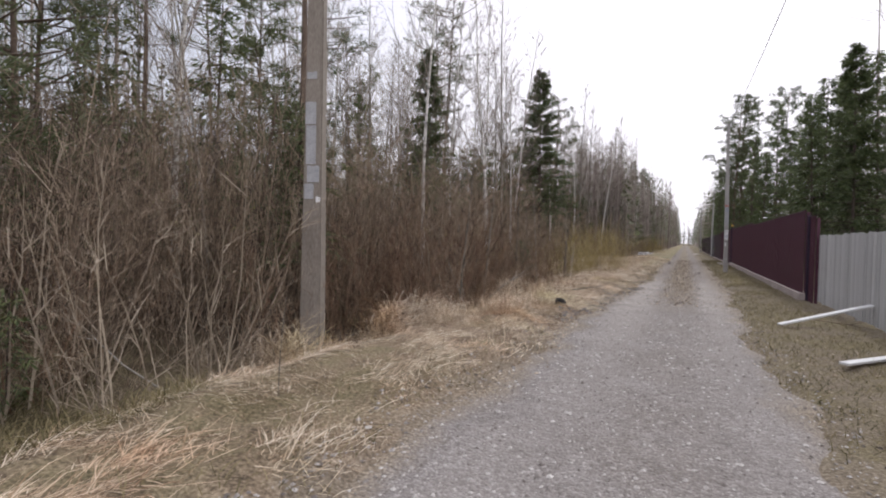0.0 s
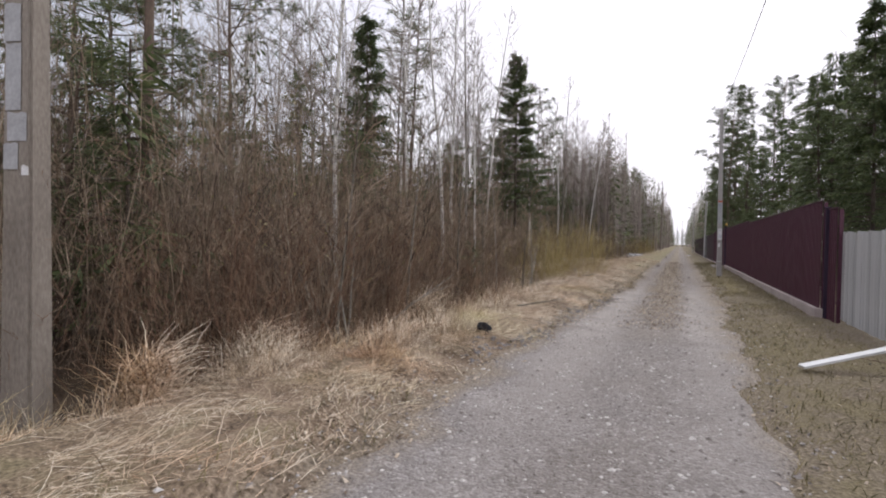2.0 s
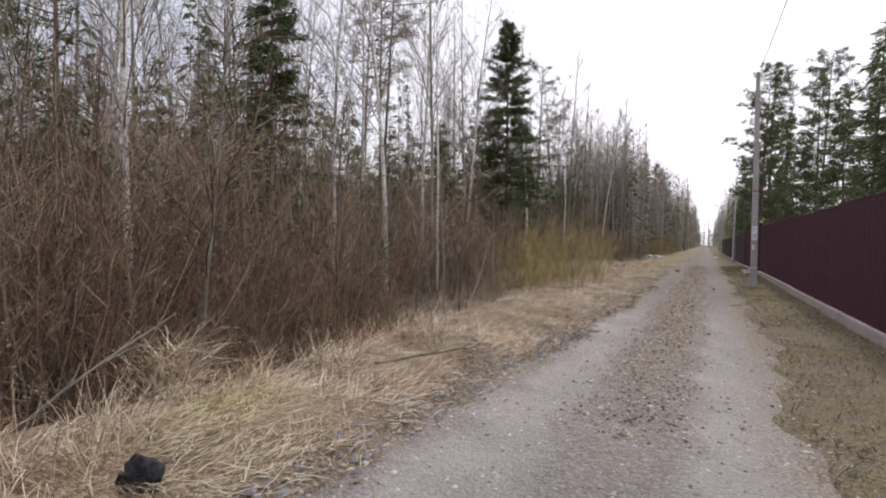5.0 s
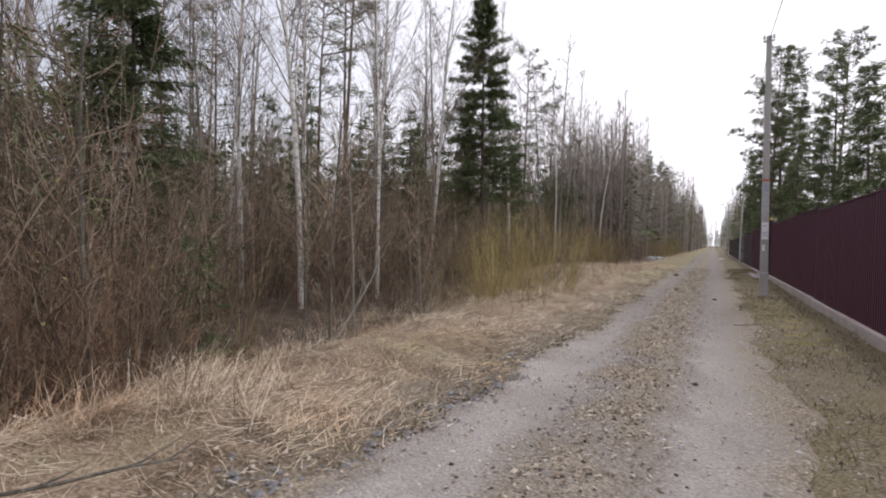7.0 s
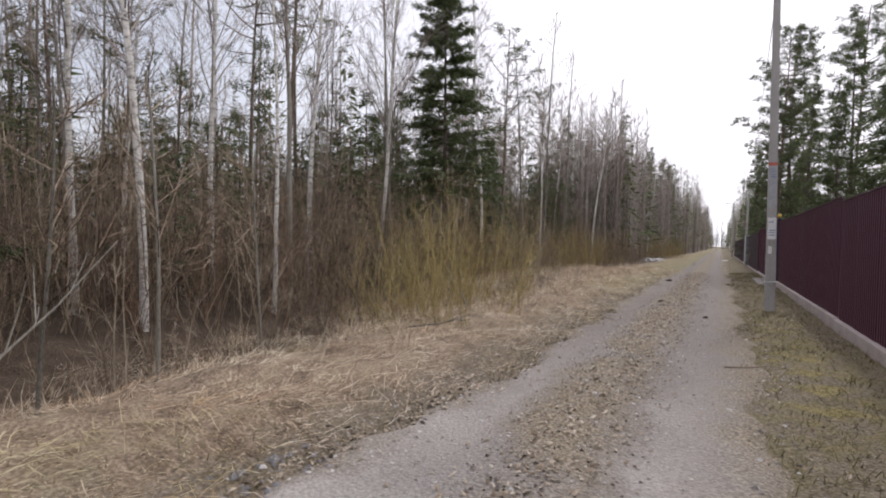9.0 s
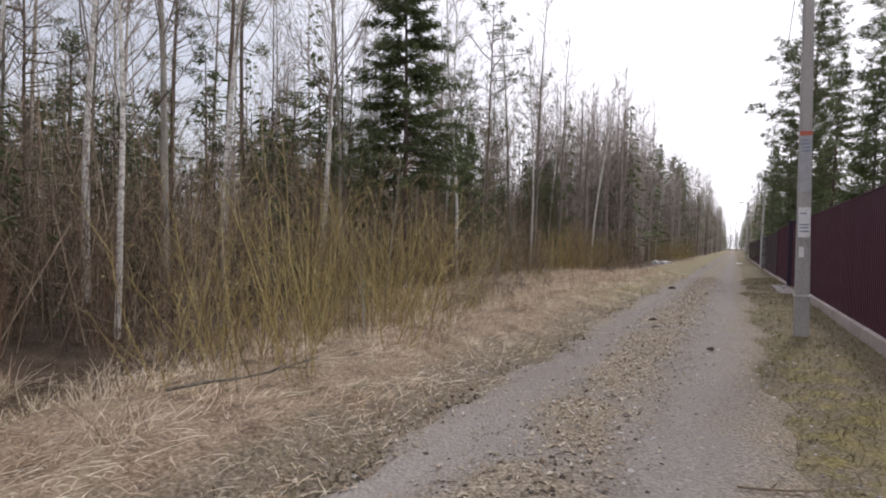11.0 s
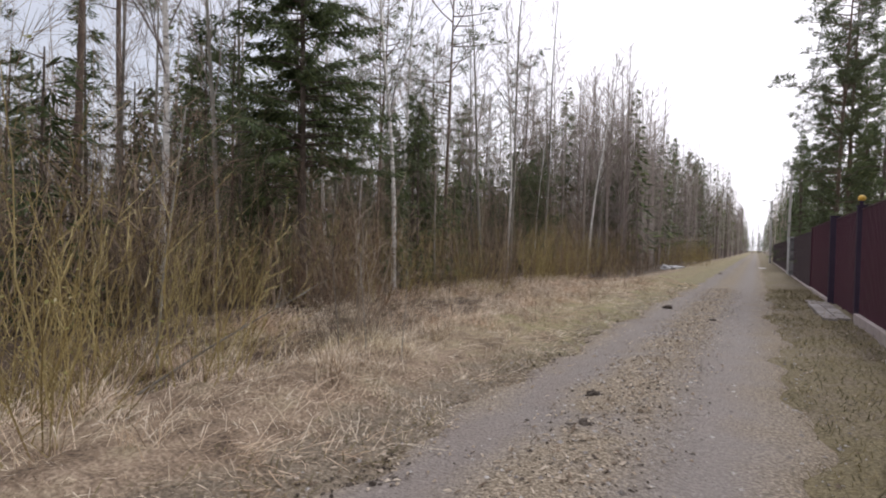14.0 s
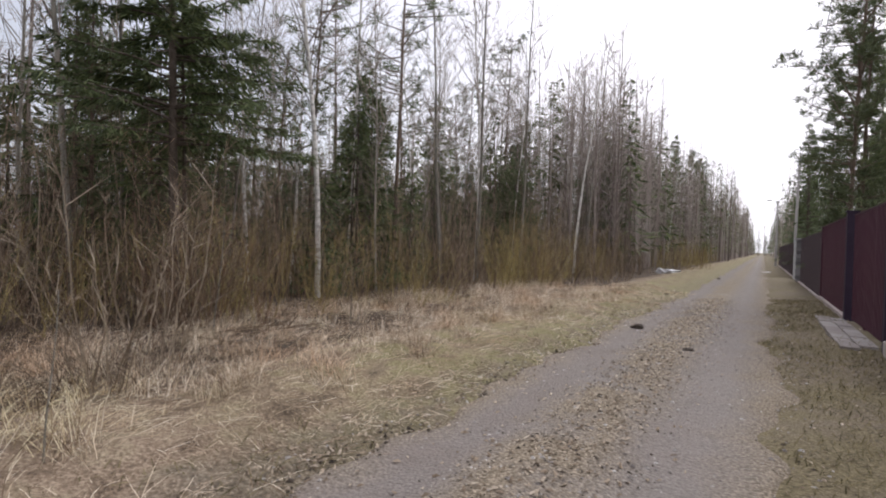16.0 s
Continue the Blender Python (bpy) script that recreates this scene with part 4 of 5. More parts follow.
def steel_fence(y0, y1, base, top, mat, label, plinth=0.27, post=M_MAROON, x=FX, width=1.15):
    f = empty("metal_fence", pose(x, y0, 0), label, "fence", "fences along the road")
    count = max(1, round((y1 - y0) / width))
    w = (y1 - y0) / count
    k = max(1, round(w / 0.115))
    me = sheet_panel(k * w / k, top - base, w / k).mesh("sheet", mat)
    for i in range(count):
        o = part("sheet", me, mat, f)
        o.location = (uni(-0.004, 0.004), i * w, base + uni(-0.006, 0.006))
    if plinth:
        g = Geo()
        g.box((-0.09, -0.05, -0.25), (0.15, y1 - y0 + 0.05, plinth))
        part("plinth", g, M_PLINTH, f, "pale pinkish concrete footing", bevel=0.012)
    gp = Geo()
    gp.box((0.02, -0.03, 0), (0.08, 0.03, top - 0.03))
    mp = gp.mesh("post", post)
    for i in range(0, count + 1, 2):
        o = part("post", mp, post, f)
        o.location = (0, i * w, 0)
    for z in (base + 0.35, top - 0.35):
        g = Geo()
        g.box((0.004, 0, z), (0.04, y1 - y0, z + 0.04))
        part("rail", g, post, f)
    g = Geo()
    g.box((-0.026, 0, top - 0.004), (0.022, y1 - y0, top + 0.014))
    part("cap_strip", g, mat, f)
    return f


fence_1 = steel_fence(15.05, 25.95, 0.22, 2.27, M_MAROON, "burgundy corrugated steel fence on a concrete footing", 0.22)
fence_2 = steel_fence(26.02, 36.5, 0.24, 2.35, M_MAROON, "burgundy corrugated steel fence on a concrete footing by the gate", 0.24)
gate = steel_fence(36.85, 40.6, 0.12, 2.36, M_MAROON, "burgundy corrugated steel driveway gate between dark posts", 0, x=FX + 0.03)
gate.name = "metal_gate"
gate["category"] = "gate"
fence_3 = steel_fence(41.0, 46.9, 0.15, 2.38, M_MAROON, "burgundy corrugated steel fence beyond the gate", 0.15)
fence_4 = steel_fence(47.0, 58.0, 0.1, 2.25, M_MESH, "brownish grey sheet fence beyond the burgundy one", 0.1, M_MESH)
fence_5 = steel_fence(61.8, 100, 0.1, 2.2, M_MESH, "dark brownish fence along the far plots", 0.1, M_MESH, width=2.2)
corner = steel_fence(14.45, 15.04, 0.02, 2.1, M_MAROON, "narrow burgundy steel panel that closes the corner", 0, x=FX + 0.1)


def square_post(name, x, y, w, h, mat, label, cap=0.02):
    p = empty(name, pose(x, y, 0), label, "post", "fence posts")
    g = Geo()
    g.box((-w / 2, -w / 2, -0.3), (w / 2, w / 2, h))
    part("shaft", g, mat, p, bevel=0.008)
    g = Geo()
    g.box((-w / 2 - cap, -w / 2 - cap, h), (w / 2 + cap, w / 2 + cap, h + 0.03))
    part("cap", g, mat, p, bevel=0.006)
    return p


square_post("fence_post", FX + 0.07, 15.0, 0.06, 2.12, M_NAVY, "dark blue steel post at the fence corner")
square_post("gate_post", FX, 36.7, 0.14, 2.42, M_NAVY, "dark painted steel gate post that carries a lamp")
square_post("gate_post", FX, 40.8, 0.2, 2.44, M_NAVY, "dark blue-violet steel gate post")
square_post("fence_post", FX, 46.95, 0.1, 2.36, M_MAROON, "burgundy post where the fence changes colour")
square_post("white_post", FX - 0.1, 61.4, 0.14, 2.3, M_STEEL, "pale steel gate post at the far drive")


def post_lamp(x, y, z):
    lamp = empty("post_lamp", pose(x, y, z), "small yellow lamp on top of the gate post", "lamp")
    g = Geo()
    g.tube([Vector((0, 0, 0)), Vector((0, 0, 0.08)), Vector((0, 0, 0.1))], 0.035, 0.045, 10)
    part("base", g, M_NAVY, lamp)
    bm = bmesh.new()
    bmesh.ops.create_uvsphere(bm, u_segments=14, v_segments=9, radius=0.068)
    for v in bm.verts:
        v.co.z = v.co.z * 0.95 + 0.14
    me = bpy.data.meshes.new("shade")
    bm.to_mesh(me)
    bm.free()
    me.materials.append(M_YELLOW)
    part("shade", me, M_YELLOW, lamp, "rounded yellow shade")


post_lamp(FX, 36.7, 2.45)


def stone_pillar(x, y):
    p = empty("stone_pillar", pose(x, y, 0), "pillar of rough grey split-stone blocks", "pillar")
    g = Geo()
    g.box((-0.17, -0.17, -0.2), (0.17, 0.17, 2.2))
    part("core", g, M_BLOCK, p)
    b = Geo()
    b.box((-0.19, -0.2, 0), (0.19, 0.2, 0.165))
    me = b.mesh("block", M_BLOCK)
    for i in range(12):
        o = part("block", me, M_BLOCK, p)
        o.matrix_basis = pose(uni(-0.015, 0.015), uni(-0.015, 0.015), i * 0.185, 0, 0, 90 * (i % 2) + uni(-2, 2))
    g = Geo()
    g.box((-0.25, -0.25, 2.22), (0.25, 0.25, 2.3))
    part("cap", g, M_BLOCK, p, bevel=0.02)


stone_pillar(FX, 58.4)


def board_fence():
    f = empty("board_fence", pose(2.84, 4.0, 0), "weathered silver-grey vertical board fence", "fence", "fences along the road")
    shapes = []
    for k in range(4):
        g = Geo()
        h = 1.66 + uni(-0.015, 0.02)
        w = 0.128
        g.v += [(0, 0, 0.1), (0, w, 0.1), (0, w, h + uni(-0.01, 0.012)), (0, 0, h), (0.022, 0, 0.1), (0.022, w, 0.1), (0.022, w, h), (0.022, 0, h)]
        g.f += [(0, 3, 2, 1), (4, 5, 6, 7), (0, 1, 5, 4), (1, 2, 6, 5), (2, 3, 7, 6), (3, 0, 4, 7)]
        shapes.append(g.mesh("board", M_GREYWOOD))
    n = int((14.5 - 4.0) / 0.134)
    for i in range(n):
        o = part("board", shapes[i % 4], M_GREYWOOD, f)
        o.matrix_basis = pose(uni(-0.005, 0.005), i * 0.134, uni(-0.02, 0.01), uni(-0.4, 0.4), 0, 0)
    for z in (0.4, 1.35):
        g = Geo()
        g.box((0.024, 0, z), (0.065, 10.45, z + 0.09))
        part("rail", g, M_GREYWOOD, f)
    for i in range(5):
        g = Geo()
        g.box((0.067, -0.05, -0.3), (0.16, 0.05, 1.5))
        o = part("post", g, M_GREYWOOD, f)
        o.location = (0, 0.1 + i * 2.55, 0)


board_fence()


def plank(p, q, w, th, label):
    p, q = Vector(p), Vector(q)
    g = Geo()
    length = (q - p).length
    g.box((0, -w / 2, 0), (length, w / 2, th))
    ob = new("plank", g.mesh("plank", M_WHITEWOOD))
    d = (q - p).normalized()
    s = Vector((0, 0, 1)).cross(d).normalized()
    m = Matrix((d, s, d.cross(s))).transposed().to_4x4()
    ob.matrix_basis = Matrix.Translation(p) @ m
    mod = ob.modifiers.new("bevel", "BEVEL")
    mod.width, mod.segments = 0.005, 2
    tagged(ob, label, "plank", "loose planks by the fence")


plank((1.47, 10.05, 0.05), (2.82, 10.55, 0.42), 0.12, 0.03, "white painted plank propped against the grey fence")
plank((1.66, 7.05, 0.06), (2.75, 8.25, 0.07), 0.11, 0.03, "white painted plank lying in the grass")


# ---- power line ----
def pole(x, y, h, w, d, turn, label, lean=0.0, base=0.0, mat=M_CONCRETE_PALE):
    p = empty("utility_pole", pose(x, y, base, 0, lean, turn), label, "utility pole", "poles of the power line")
    bm = bmesh.new()
    bmesh.ops.create_cube(bm, size=1.0)
    for v in bm.verts:
        k = 0.6 if v.co.z > 0 else 1.0
        v.co = (v.co.x * w * k, v.co.y * d * k, -0.5 if v.co.z < 0 else h)
    bmesh.ops.bevel(bm, geom=[e for e in bm.edges if abs(e.verts[0].co.z - e.verts[1].co.z) > 1], offset=0.025, segments=2, affect="EDGES")
    me = bpy.data.meshes.new("shaft")
    bm.to_mesh(me)
    bm.free()
    me.materials.append(mat)
    part("shaft", me, mat, p)
    return p


def notice(p, face, z0, z1, w, d0, h, wid, mat=M_PAPER, off=0.0, label="weathered paper notice"):
    """A sheet pasted on the pole's side: face is 'x' or 'y', towards minus."""
    zm = (z0 + z1) / 2
    k = 1 - 0.4 * (zm + 0.5) / (h + 0.5)
    g = Geo()
    s = -d0 / 2 * k
    tilt = math.degrees(math.atan(d0 / 2 * 0.4 / (h + 0.5)))
    nx = 4
    for j in range(2):
        for i in range(nx + 1):
            a = -wid / 2 + wid * i / nx + off
            g.v.append((a, uni(-0.004, 0.0) - 0.004, (z0 - zm) if j == 0 else (z1 - zm) + uni(-0.01, 0.01)))
    for i in range(nx):
        g.f.append((i, i + 1, nx + 2 + i, nx + 1 + i))
    o = part("notice", g, mat, p, label)
    mod = o.modifiers.new("thickness", "SOLIDIFY")
    mod.thickness = 0.002
    o.matrix_basis = (pose(0, s - 0.004, zm, -tilt) if face == "y" else pose(s - 0.004, 0, zm, 0, 0, -90) @ pose(0, 0, 0, -tilt))
    return o


pole_a = pole(-4.92, 5.75, 8.2, 0.325, 0.245, 17, "weathered concrete utility pole with peeling paper remnants, among shrubs", base=-0.3, mat=M_CONCRETE)
for z0, z1, wd, off in ((4.05, 3.95, 0.15, -0.02), (3.62, 3.30, 0.16, -0.03), (3.28, 2.72, 0.15, -0.02), (2.70, 2.46, 0.19, 0.02), (2.44, 2.22, 0.14, -0.04)):
    notice(pole_a, "y", z1, z0, 0.325, 0.245, 8.2, wd, M_PAPER, off, "peeling remnant of a grey paper notice")
notice(pole_a, "y", 2.17, 2.25, 0.325, 0.245, 8.2, 0.07, M_SHEET, 0.1, "small white torn tag")
pole_b = pole(1.82, 28.3, 7.35, 0.21, 0.2, 0, "concrete utility pole covered in pasted notices, by the fence", -0.65)
for z0, z1, wd, mat, lab in ((2.96, 3.25, 0.165, M_PAPER, "pasted paper notice with blue lines"), (3.255, 3.32, 0.165, M_PAPER_RED, "red heading of a notice"), (2.69, 2.95, 0.165, M_PAPER, "plain grey notice"), (2.34, 2.68, 0.17, M_PAPER, "grey notice with a torn dark patch"), (1.62, 2.10, 0.16, M_SHEET, "large white notice with blue print"), (1.30, 1.47, 0.07, M_SHEET, "torn scrap of white paper")):
    sheet_ob = notice(pole_b, "y", z0, z1, 0.21, 0.2, 7.5, wd, mat, 0.0 if wd > 0.1 else -0.03, lab)
    if "blue" in lab:
        tall = z1 - z0
        for k in ((0.15, 0.35, 0.55, 0.75) if tall < 0.4 else (0.2, 0.32, 0.42, 0.8)):
            bar = Geo()
            bar.box((-0.06, -0.0085, (k - 0.5) * tall - 0.011), (0.06 if k < 0.7 else 0.03, -0.0045, (k - 0.5) * tall + 0.011))
            part("print_line", bar, M_PRINT, sheet_ob, "blue printed line")
g = Geo()
g.box((-0.112, -0.107, 0.66), (0.112, 0.107, 0.69))
part("band", g, M_STEEL, pole_b, "thin metal band", bevel=0.003)
pole_c = pole(2.95, 72, 8.2, 0.22, 0.2, 0, "grey utility pole leaning slightly over the far fence", 1.0)
pole_d = pole(2.2, 92, 7.2, 0.22, 0.2, 0, "far utility pole with a small street lamp")
pole_z = pole(1.9, -6.0, 7.5, 0.21, 0.2, 0, "concrete utility pole that carries the cable")


def pole_head(p, h, lamp=False):
    """Insulators on a short bracket; a lamp on an arm where there is one."""
    g = Geo()
    g.box((-0.14, -0.03, h - 0.16), (0.14, 0.03, h - 0.11))
    part("bracket", g, M_STEEL, p, bevel=0.004)
    for x in (-0.115, 0.115):
        g = Geo()
        for z, r in ((0.0, 0.02), (0.05, 0.045), (0.1, 0.03)):
            g.tube([Vector((x, 0, h - 0.11 + z)), Vector((x, 0, h - 0.06 + z))], r, r * 0.8, 8)
        part("insulator", g, M_SHEET, p, "pale porcelain insulator")
    if lamp:
        g = Geo()
        g.tube([Vector((0, 0, h - 0.4)), Vector((-0.25, -0.1, h - 0.05)), Vector((-0.55, -0.2, h + 0.02))], 0.025, 0.02, 6)
        part("lamp_arm", g, M_STEEL, p)
        g = Geo()
        g.tube([Vector((-0.5, -0.2, h + 0.02)), Vector((-0.65, -0.24, h + 0.05)), Vector((-0.95, -0.3, h))], 0.05, 0.09, 8)
        part("lamp_head", g, M_SHEET, p, "pale street lamp head")


pole_head(pole_b, 7.35)
pole_head(pole_c, 8.2)
pole_head(pole_d, 7.2, True)
pole_head(pole_z, 7.5)


def cable(p, q, sag, r=0.01):
    p, q = Vector(p), Vector(q)
    g = Geo()
    pts = [p.lerp(q, i / 24) - Vector((0, 0, sag * 4 * (i / 24) * (1 - i / 24))) for i in range(25)]
    g.tube(pts, r, r, 5)
    ob = new("cable", g.mesh("cable", M_WIRE))
    tagged(ob, "thin black overhead cable slung between the poles", "cable", "overhead cables")


cable((1.9, -6, 7.38), (1.74, 28.3, 7.24), 0.55)
cable((1.74, 28.3, 7.24), (3.09, 72, 8.09), 0.6)
cable((3.09, 72, 8.09), (2.2, 92, 7.1), 0.5)


# ---- paving before the gate ----
def paving():
    p = empty("paving", pose(2.33, 36.9, 0.06), "strip of grey concrete tiles before the gate", "paving", kind="structure")
    g = Geo()
    g.box((0.004, 0.004, -0.05), (0.246, 0.496, 0.03))
    me = g.mesh("tile", M_TILE)
    for i in range(8):
        o = part("tile", me, M_TILE, p)
        o.matrix_basis = pose(uni(-0.006, 0.006), i * 0.5, uni(-0.008, 0.006), uni(-0.7, 0.7), uni(-0.7, 0.7), uni(-0.6, 0.6))
    for i in range(9):
        o = part("tile", me, M_TILE, p)
        o.matrix_basis = pose(-0.25 + uni(-0.006, 0.006), -0.25 + i * 0.5, uni(-0.012, 0.0), uni(-0.7, 0.7), uni(-0.7, 0.7), uni(-0.8, 0.8))


paving()


# ---- loose things on the ground ----
def lump(name, x, y, size, mat, label, category, flat=0.5, rough=0.35, z=None, group=""):
    bm = bmesh.new()
    bmesh.ops.create_icosphere(bm, subdivisions=3, radius=1.0)
    o = Vector((uni(0, 50), uni(0, 50), uni(0, 50)))
    for v in bm.verts:
        k = 1 + rough * noise.noise(v.co * 1.6 + o) * 1.4 + rough * 0.7 * noise.noise(v.co * 4.5 + o)
        v.co = Vector((v.co.x * k * size, v.co.y * k * size * 0.8, max(-0.3, v.co.z * k) * size * flat))
    me = bpy.data.meshes.new(name)
    bm.to_mesh(me)
    bm.free()
    me.materials.append(mat)
    ob = new(name, me)
    ob.matrix_basis = pose(x, y, (max(ground_z(x, y), -0.02) if z is None else z) + 0.01, 0, 0, uni(0, 360))
    return tagged(ob, label, category, group)


for x, y, sz in ((0.16, 34.9, 0.2), (-0.93, 36.8, 0.2), (-2.02, 39.3, 0.16), (-0.4, 28.4, 0.19), (-0.27, 27.5, 0.22), (0.61, 26.2, 0.09), (0.42, 17.15, 0.06), (-0.05, 20.2, 0.15), (-0.95, 57.6, 0.15), (0.1, 31.4, 0.07), (-1.6, 44.6, 0.14), (-0.2, 22.5, 0.09), (-0.35, 24.2, 0.08)):
    lump("clod", x, y, sz * 0.55, M_SOIL, "dark clod of earth on the track", "clod", 0.5, 0.5, 0.0, "clods on the track")
lump("plastic_bag", -2.17, 9.75, 0.1, M_BLACKBAG, "crumpled black plastic scrap in dry grass", "litter", 1.0, 0.6, 0.14)
lump("plastic_sheet", -3.95, 62.0, 0.5, M_SHEET, "crumpled white plastic sheeting dumped by the shrubs", "litter", 0.35, 0.6)
lump("plastic_sheet", -4.55, 62.6, 0.4, M_SHEET, "crumpled white plastic sheeting dumped by the shrubs", "litter", 0.5, 0.7)
lump("puddle_stone", 1.3, 72.0, 0.3, M_SHEET, "pale flat stone on the far track", "stone", 0.12, 0.3, 0.0)


def stick(x, y, length, turn, rise, mat, label, r=0.014):
    g = Geo()
    d = Vector((math.cos(radians(turn)), math.sin(radians(turn)), rise)).normalized()
    p = Vector((x, y, ground_z(x, y) + 0.06))
    pts = wobble(p, d, length, 5, 0.09)
    g.tube(pts, r, 0.005, 5)
    for _ in range(4):
        q = along(pts, uni(0.3, 0.95))
        dd = (d + Vector((uni(-0.7, 0.7), uni(-0.7, 0.7), uni(-0.1, 0.6)))).normalized()
        g.tube(wobble(q, dd, length * uni(0.15, 0.35), 2, 0.2), r * 0.5, 0.002, 4)
    tagged(new("fallen_branch", g.mesh("fallen_branch", mat)), label, "branch", "branches in the verge")


for x, y, ln, tn, rise in ((-4.4, 3.3, 2.6, 175, 0.12), (-3.8, 8.9, 2.6, 140, 0.9), (-3.85, 8.8, 2.4, 165, 0.8), (-3.9, 9.0, 2.2, 110, 1.1), (-3.3, 16.1, 1.6, 100, 0.9), (-4.0, 9.9, 1.5, 20, 0.8), (-2.4, 12.1, 1.2, 60, 0.05), (-2.7, 20.5, 1.4, 80, 0.06), (-6.0, 31.2, 1.5, 10, 0.05), (-3.4, 23.6, 1.6, 130, 0.6), (-3.9, 25.9, 1.8, 60, 0.7)):
    stick(x, y, ln, tn, rise, M_ASPEN, "bare grey branch leaning out over the verge", 0.014)
for i in range(9):
    stick(-6.4 + uni(-0.6, 0.6), 31.0 + uni(-0.5, 1.0), uni(0.9, 1.8), uni(-40, 40), uni(0.0, 0.25), M_TWIG, "cut brown branch on a brush pile")
stick(0.9, 21.8, 0.45, 10, 0.0, M_TWIG, "short broken twig on the track", 0.008)
stick(2.0, 10.9, 0.9, -30, 0.02, M_TWIG, "thin dark stick lying by the planks", 0.01)


# ---- grass, gravel and litter, past counting ----
rng_np = np.random.default_rng(5)
heights = np.vectorize(ground_z)


def strips(name, px, py, pz, yaw, length, width, rise, mat, label):
    """Bent three-triangle blades, all in one mesh."""
    n = len(px)
    dx, dy = np.cos(yaw), np.sin(yaw)
    sx, sy = -dy * width / 2, dx * width / 2
    up1, up2 = length * rise * 0.6, length * rise * rng_np.uniform(0.5, 1.2, n)
    hl = length * np.sqrt(np.maximum(0.05, 1 - np.minimum(rise, 0.97) ** 2))
    bend = rng_np.normal(0, 0.15, n) * length
    v = np.empty((n, 5, 3))
    v[:, 0] = np.stack([px - sx, py - sy, pz], 1)
    v[:, 1] = np.stack([px + sx, py + sy, pz], 1)
    mx, my, mz = px + dx * hl * 0.5 - dy * bend * 0.3, py + dy * hl * 0.5 + dx * bend * 0.3, pz + up1
    v[:, 2] = np.stack([mx + sx * 0.8, my + sy * 0.8, mz + width * 0.4], 1)
    v[:, 3] = np.stack([mx - sx * 0.8, my - sy * 0.8, mz], 1)
    v[:, 4] = np.stack([px + dx * hl - dy * bend, py + dy * hl + dx * bend, pz + up2], 1)
    k = (np.arange(n) * 5)[:, None]
    f = np.concatenate([k + [0, 1, 2], k + [0, 2, 3], k + [3, 2, 4]], 1).reshape(-1, 3)
    me = bpy.data.meshes.new(name)
    me.from_pydata(v.reshape(-1, 3), [], f)
    me.materials.append(mat)
    me.update()
    return tagged(new(name, me), label, "grass", kind="stuff")


def near_y(n, a, b, power=1.5):
    return a + (b - a) * rng_np.random(n) ** power


left_edge = np.vectorize(road_left)
right_edge = np.vectorize(road_right)
shrub_edge = np.vectorize(brush_x)


def swirl(x, y, s=0.55, o=0.0):
    return np.array([noise.noise((a * s, b * s, o)) for a, b in zip(x, y)])


# matted straw on the bank
n = 122000
y = near_y(n, 0.4, 46, 1.12)
lo, hi = shrub_edge(y) + np.where(y < 4.5, 0.9, 0.35) * (y < 14) + (y >= 14) * np.where(y < 18, -0.6, -1.5), left_edge(y) - 0.06 + rng_np.normal(0, 0.11, n)
x = hi + (lo - hi) * rng_np.random(n) ** 1.02
keep = swirl(x, y, 1.5, 20) + rng_np.normal(0, 0.16, n) > -0.16 + 0.2 * np.clip((6 - y) / 3, 0, 1)
x, y = x[keep], y[keep]
n = len(x)
long = rng_np.random(n) ** 3
strips("matted_straw", x, y, heights(x, y) + rng_np.uniform(-0.01, 0.03, n) + 0.05 * np.maximum(0, swirl(x, y, 1.5, 20)), 0.6 + 6.0 * swirl(x, y, 0.8) + rng_np.normal(0, 0.9, n), 0.05 + 0.3 * long + rng_np.uniform(0, 0.08, n), rng_np.uniform(0.0025, 0.0055, n) * (1 + np.maximum(0, y - 30) / 30), np.abs(rng_np.normal(0.12, 0.25, n)).clip(0.01, 0.85), M_STRAW, "matted dry straw-coloured grass on the bank")

# dark earth broken out along the rut's edge
n = 1300
y = rng_np.uniform(14, 34, n)
x = left_edge(y) + rng_np.normal(0.0, 0.07, n)
keep = swirl(x * 0, y, 0.8, 3) > -0.05
x, y = x[keep], y[keep]
EDGE_SOIL = (x, y)

# standing tufts towards the shrubs
cx = 260
ty = near_y(cx, 4.6, 46, 1.05)
tx = shrub_edge(ty) + rng_np.normal(0.25, 0.42, cx) + np.where(ty < 14, 0.35, 0.0)
tx = np.concatenate([tx, rng_np.uniform(-6.8, -2.2, 280), [-4.3, -4.2, -4.35, -4.9, -4.6, -3.9, -3.6, -4.75, -5.1, -4.55, -5.0, -4.3, -3.9]])
ty = np.concatenate([ty, rng_np.uniform(20, 44, 280), [7.8, 7.95, 7.7, 5.4, 5.2, 6.3, 7.0, 5.5, 5.45, 5.75, 5.3, 5.0, 4.4]])
each = 62
x = np.repeat(tx, each) + rng_np.normal(0, 0.1, len(tx) * each)
y = np.repeat(ty, each) + rng_np.normal(0, 0.1, len(tx) * each)
n = len(x)
strips("grass_tufts", x, y, heights(x, y) - 0.01, rng_np.uniform(0, 6.28, n), rng_np.uniform(0.18, 0.58, n), rng_np.uniform(0.003, 0.0065, n) * (1 + np.maximum(0, y - 32) / 40), rng_np.uniform(0.3, 0.95, n), M_STRAW, "standing tufts of dry pale grass")

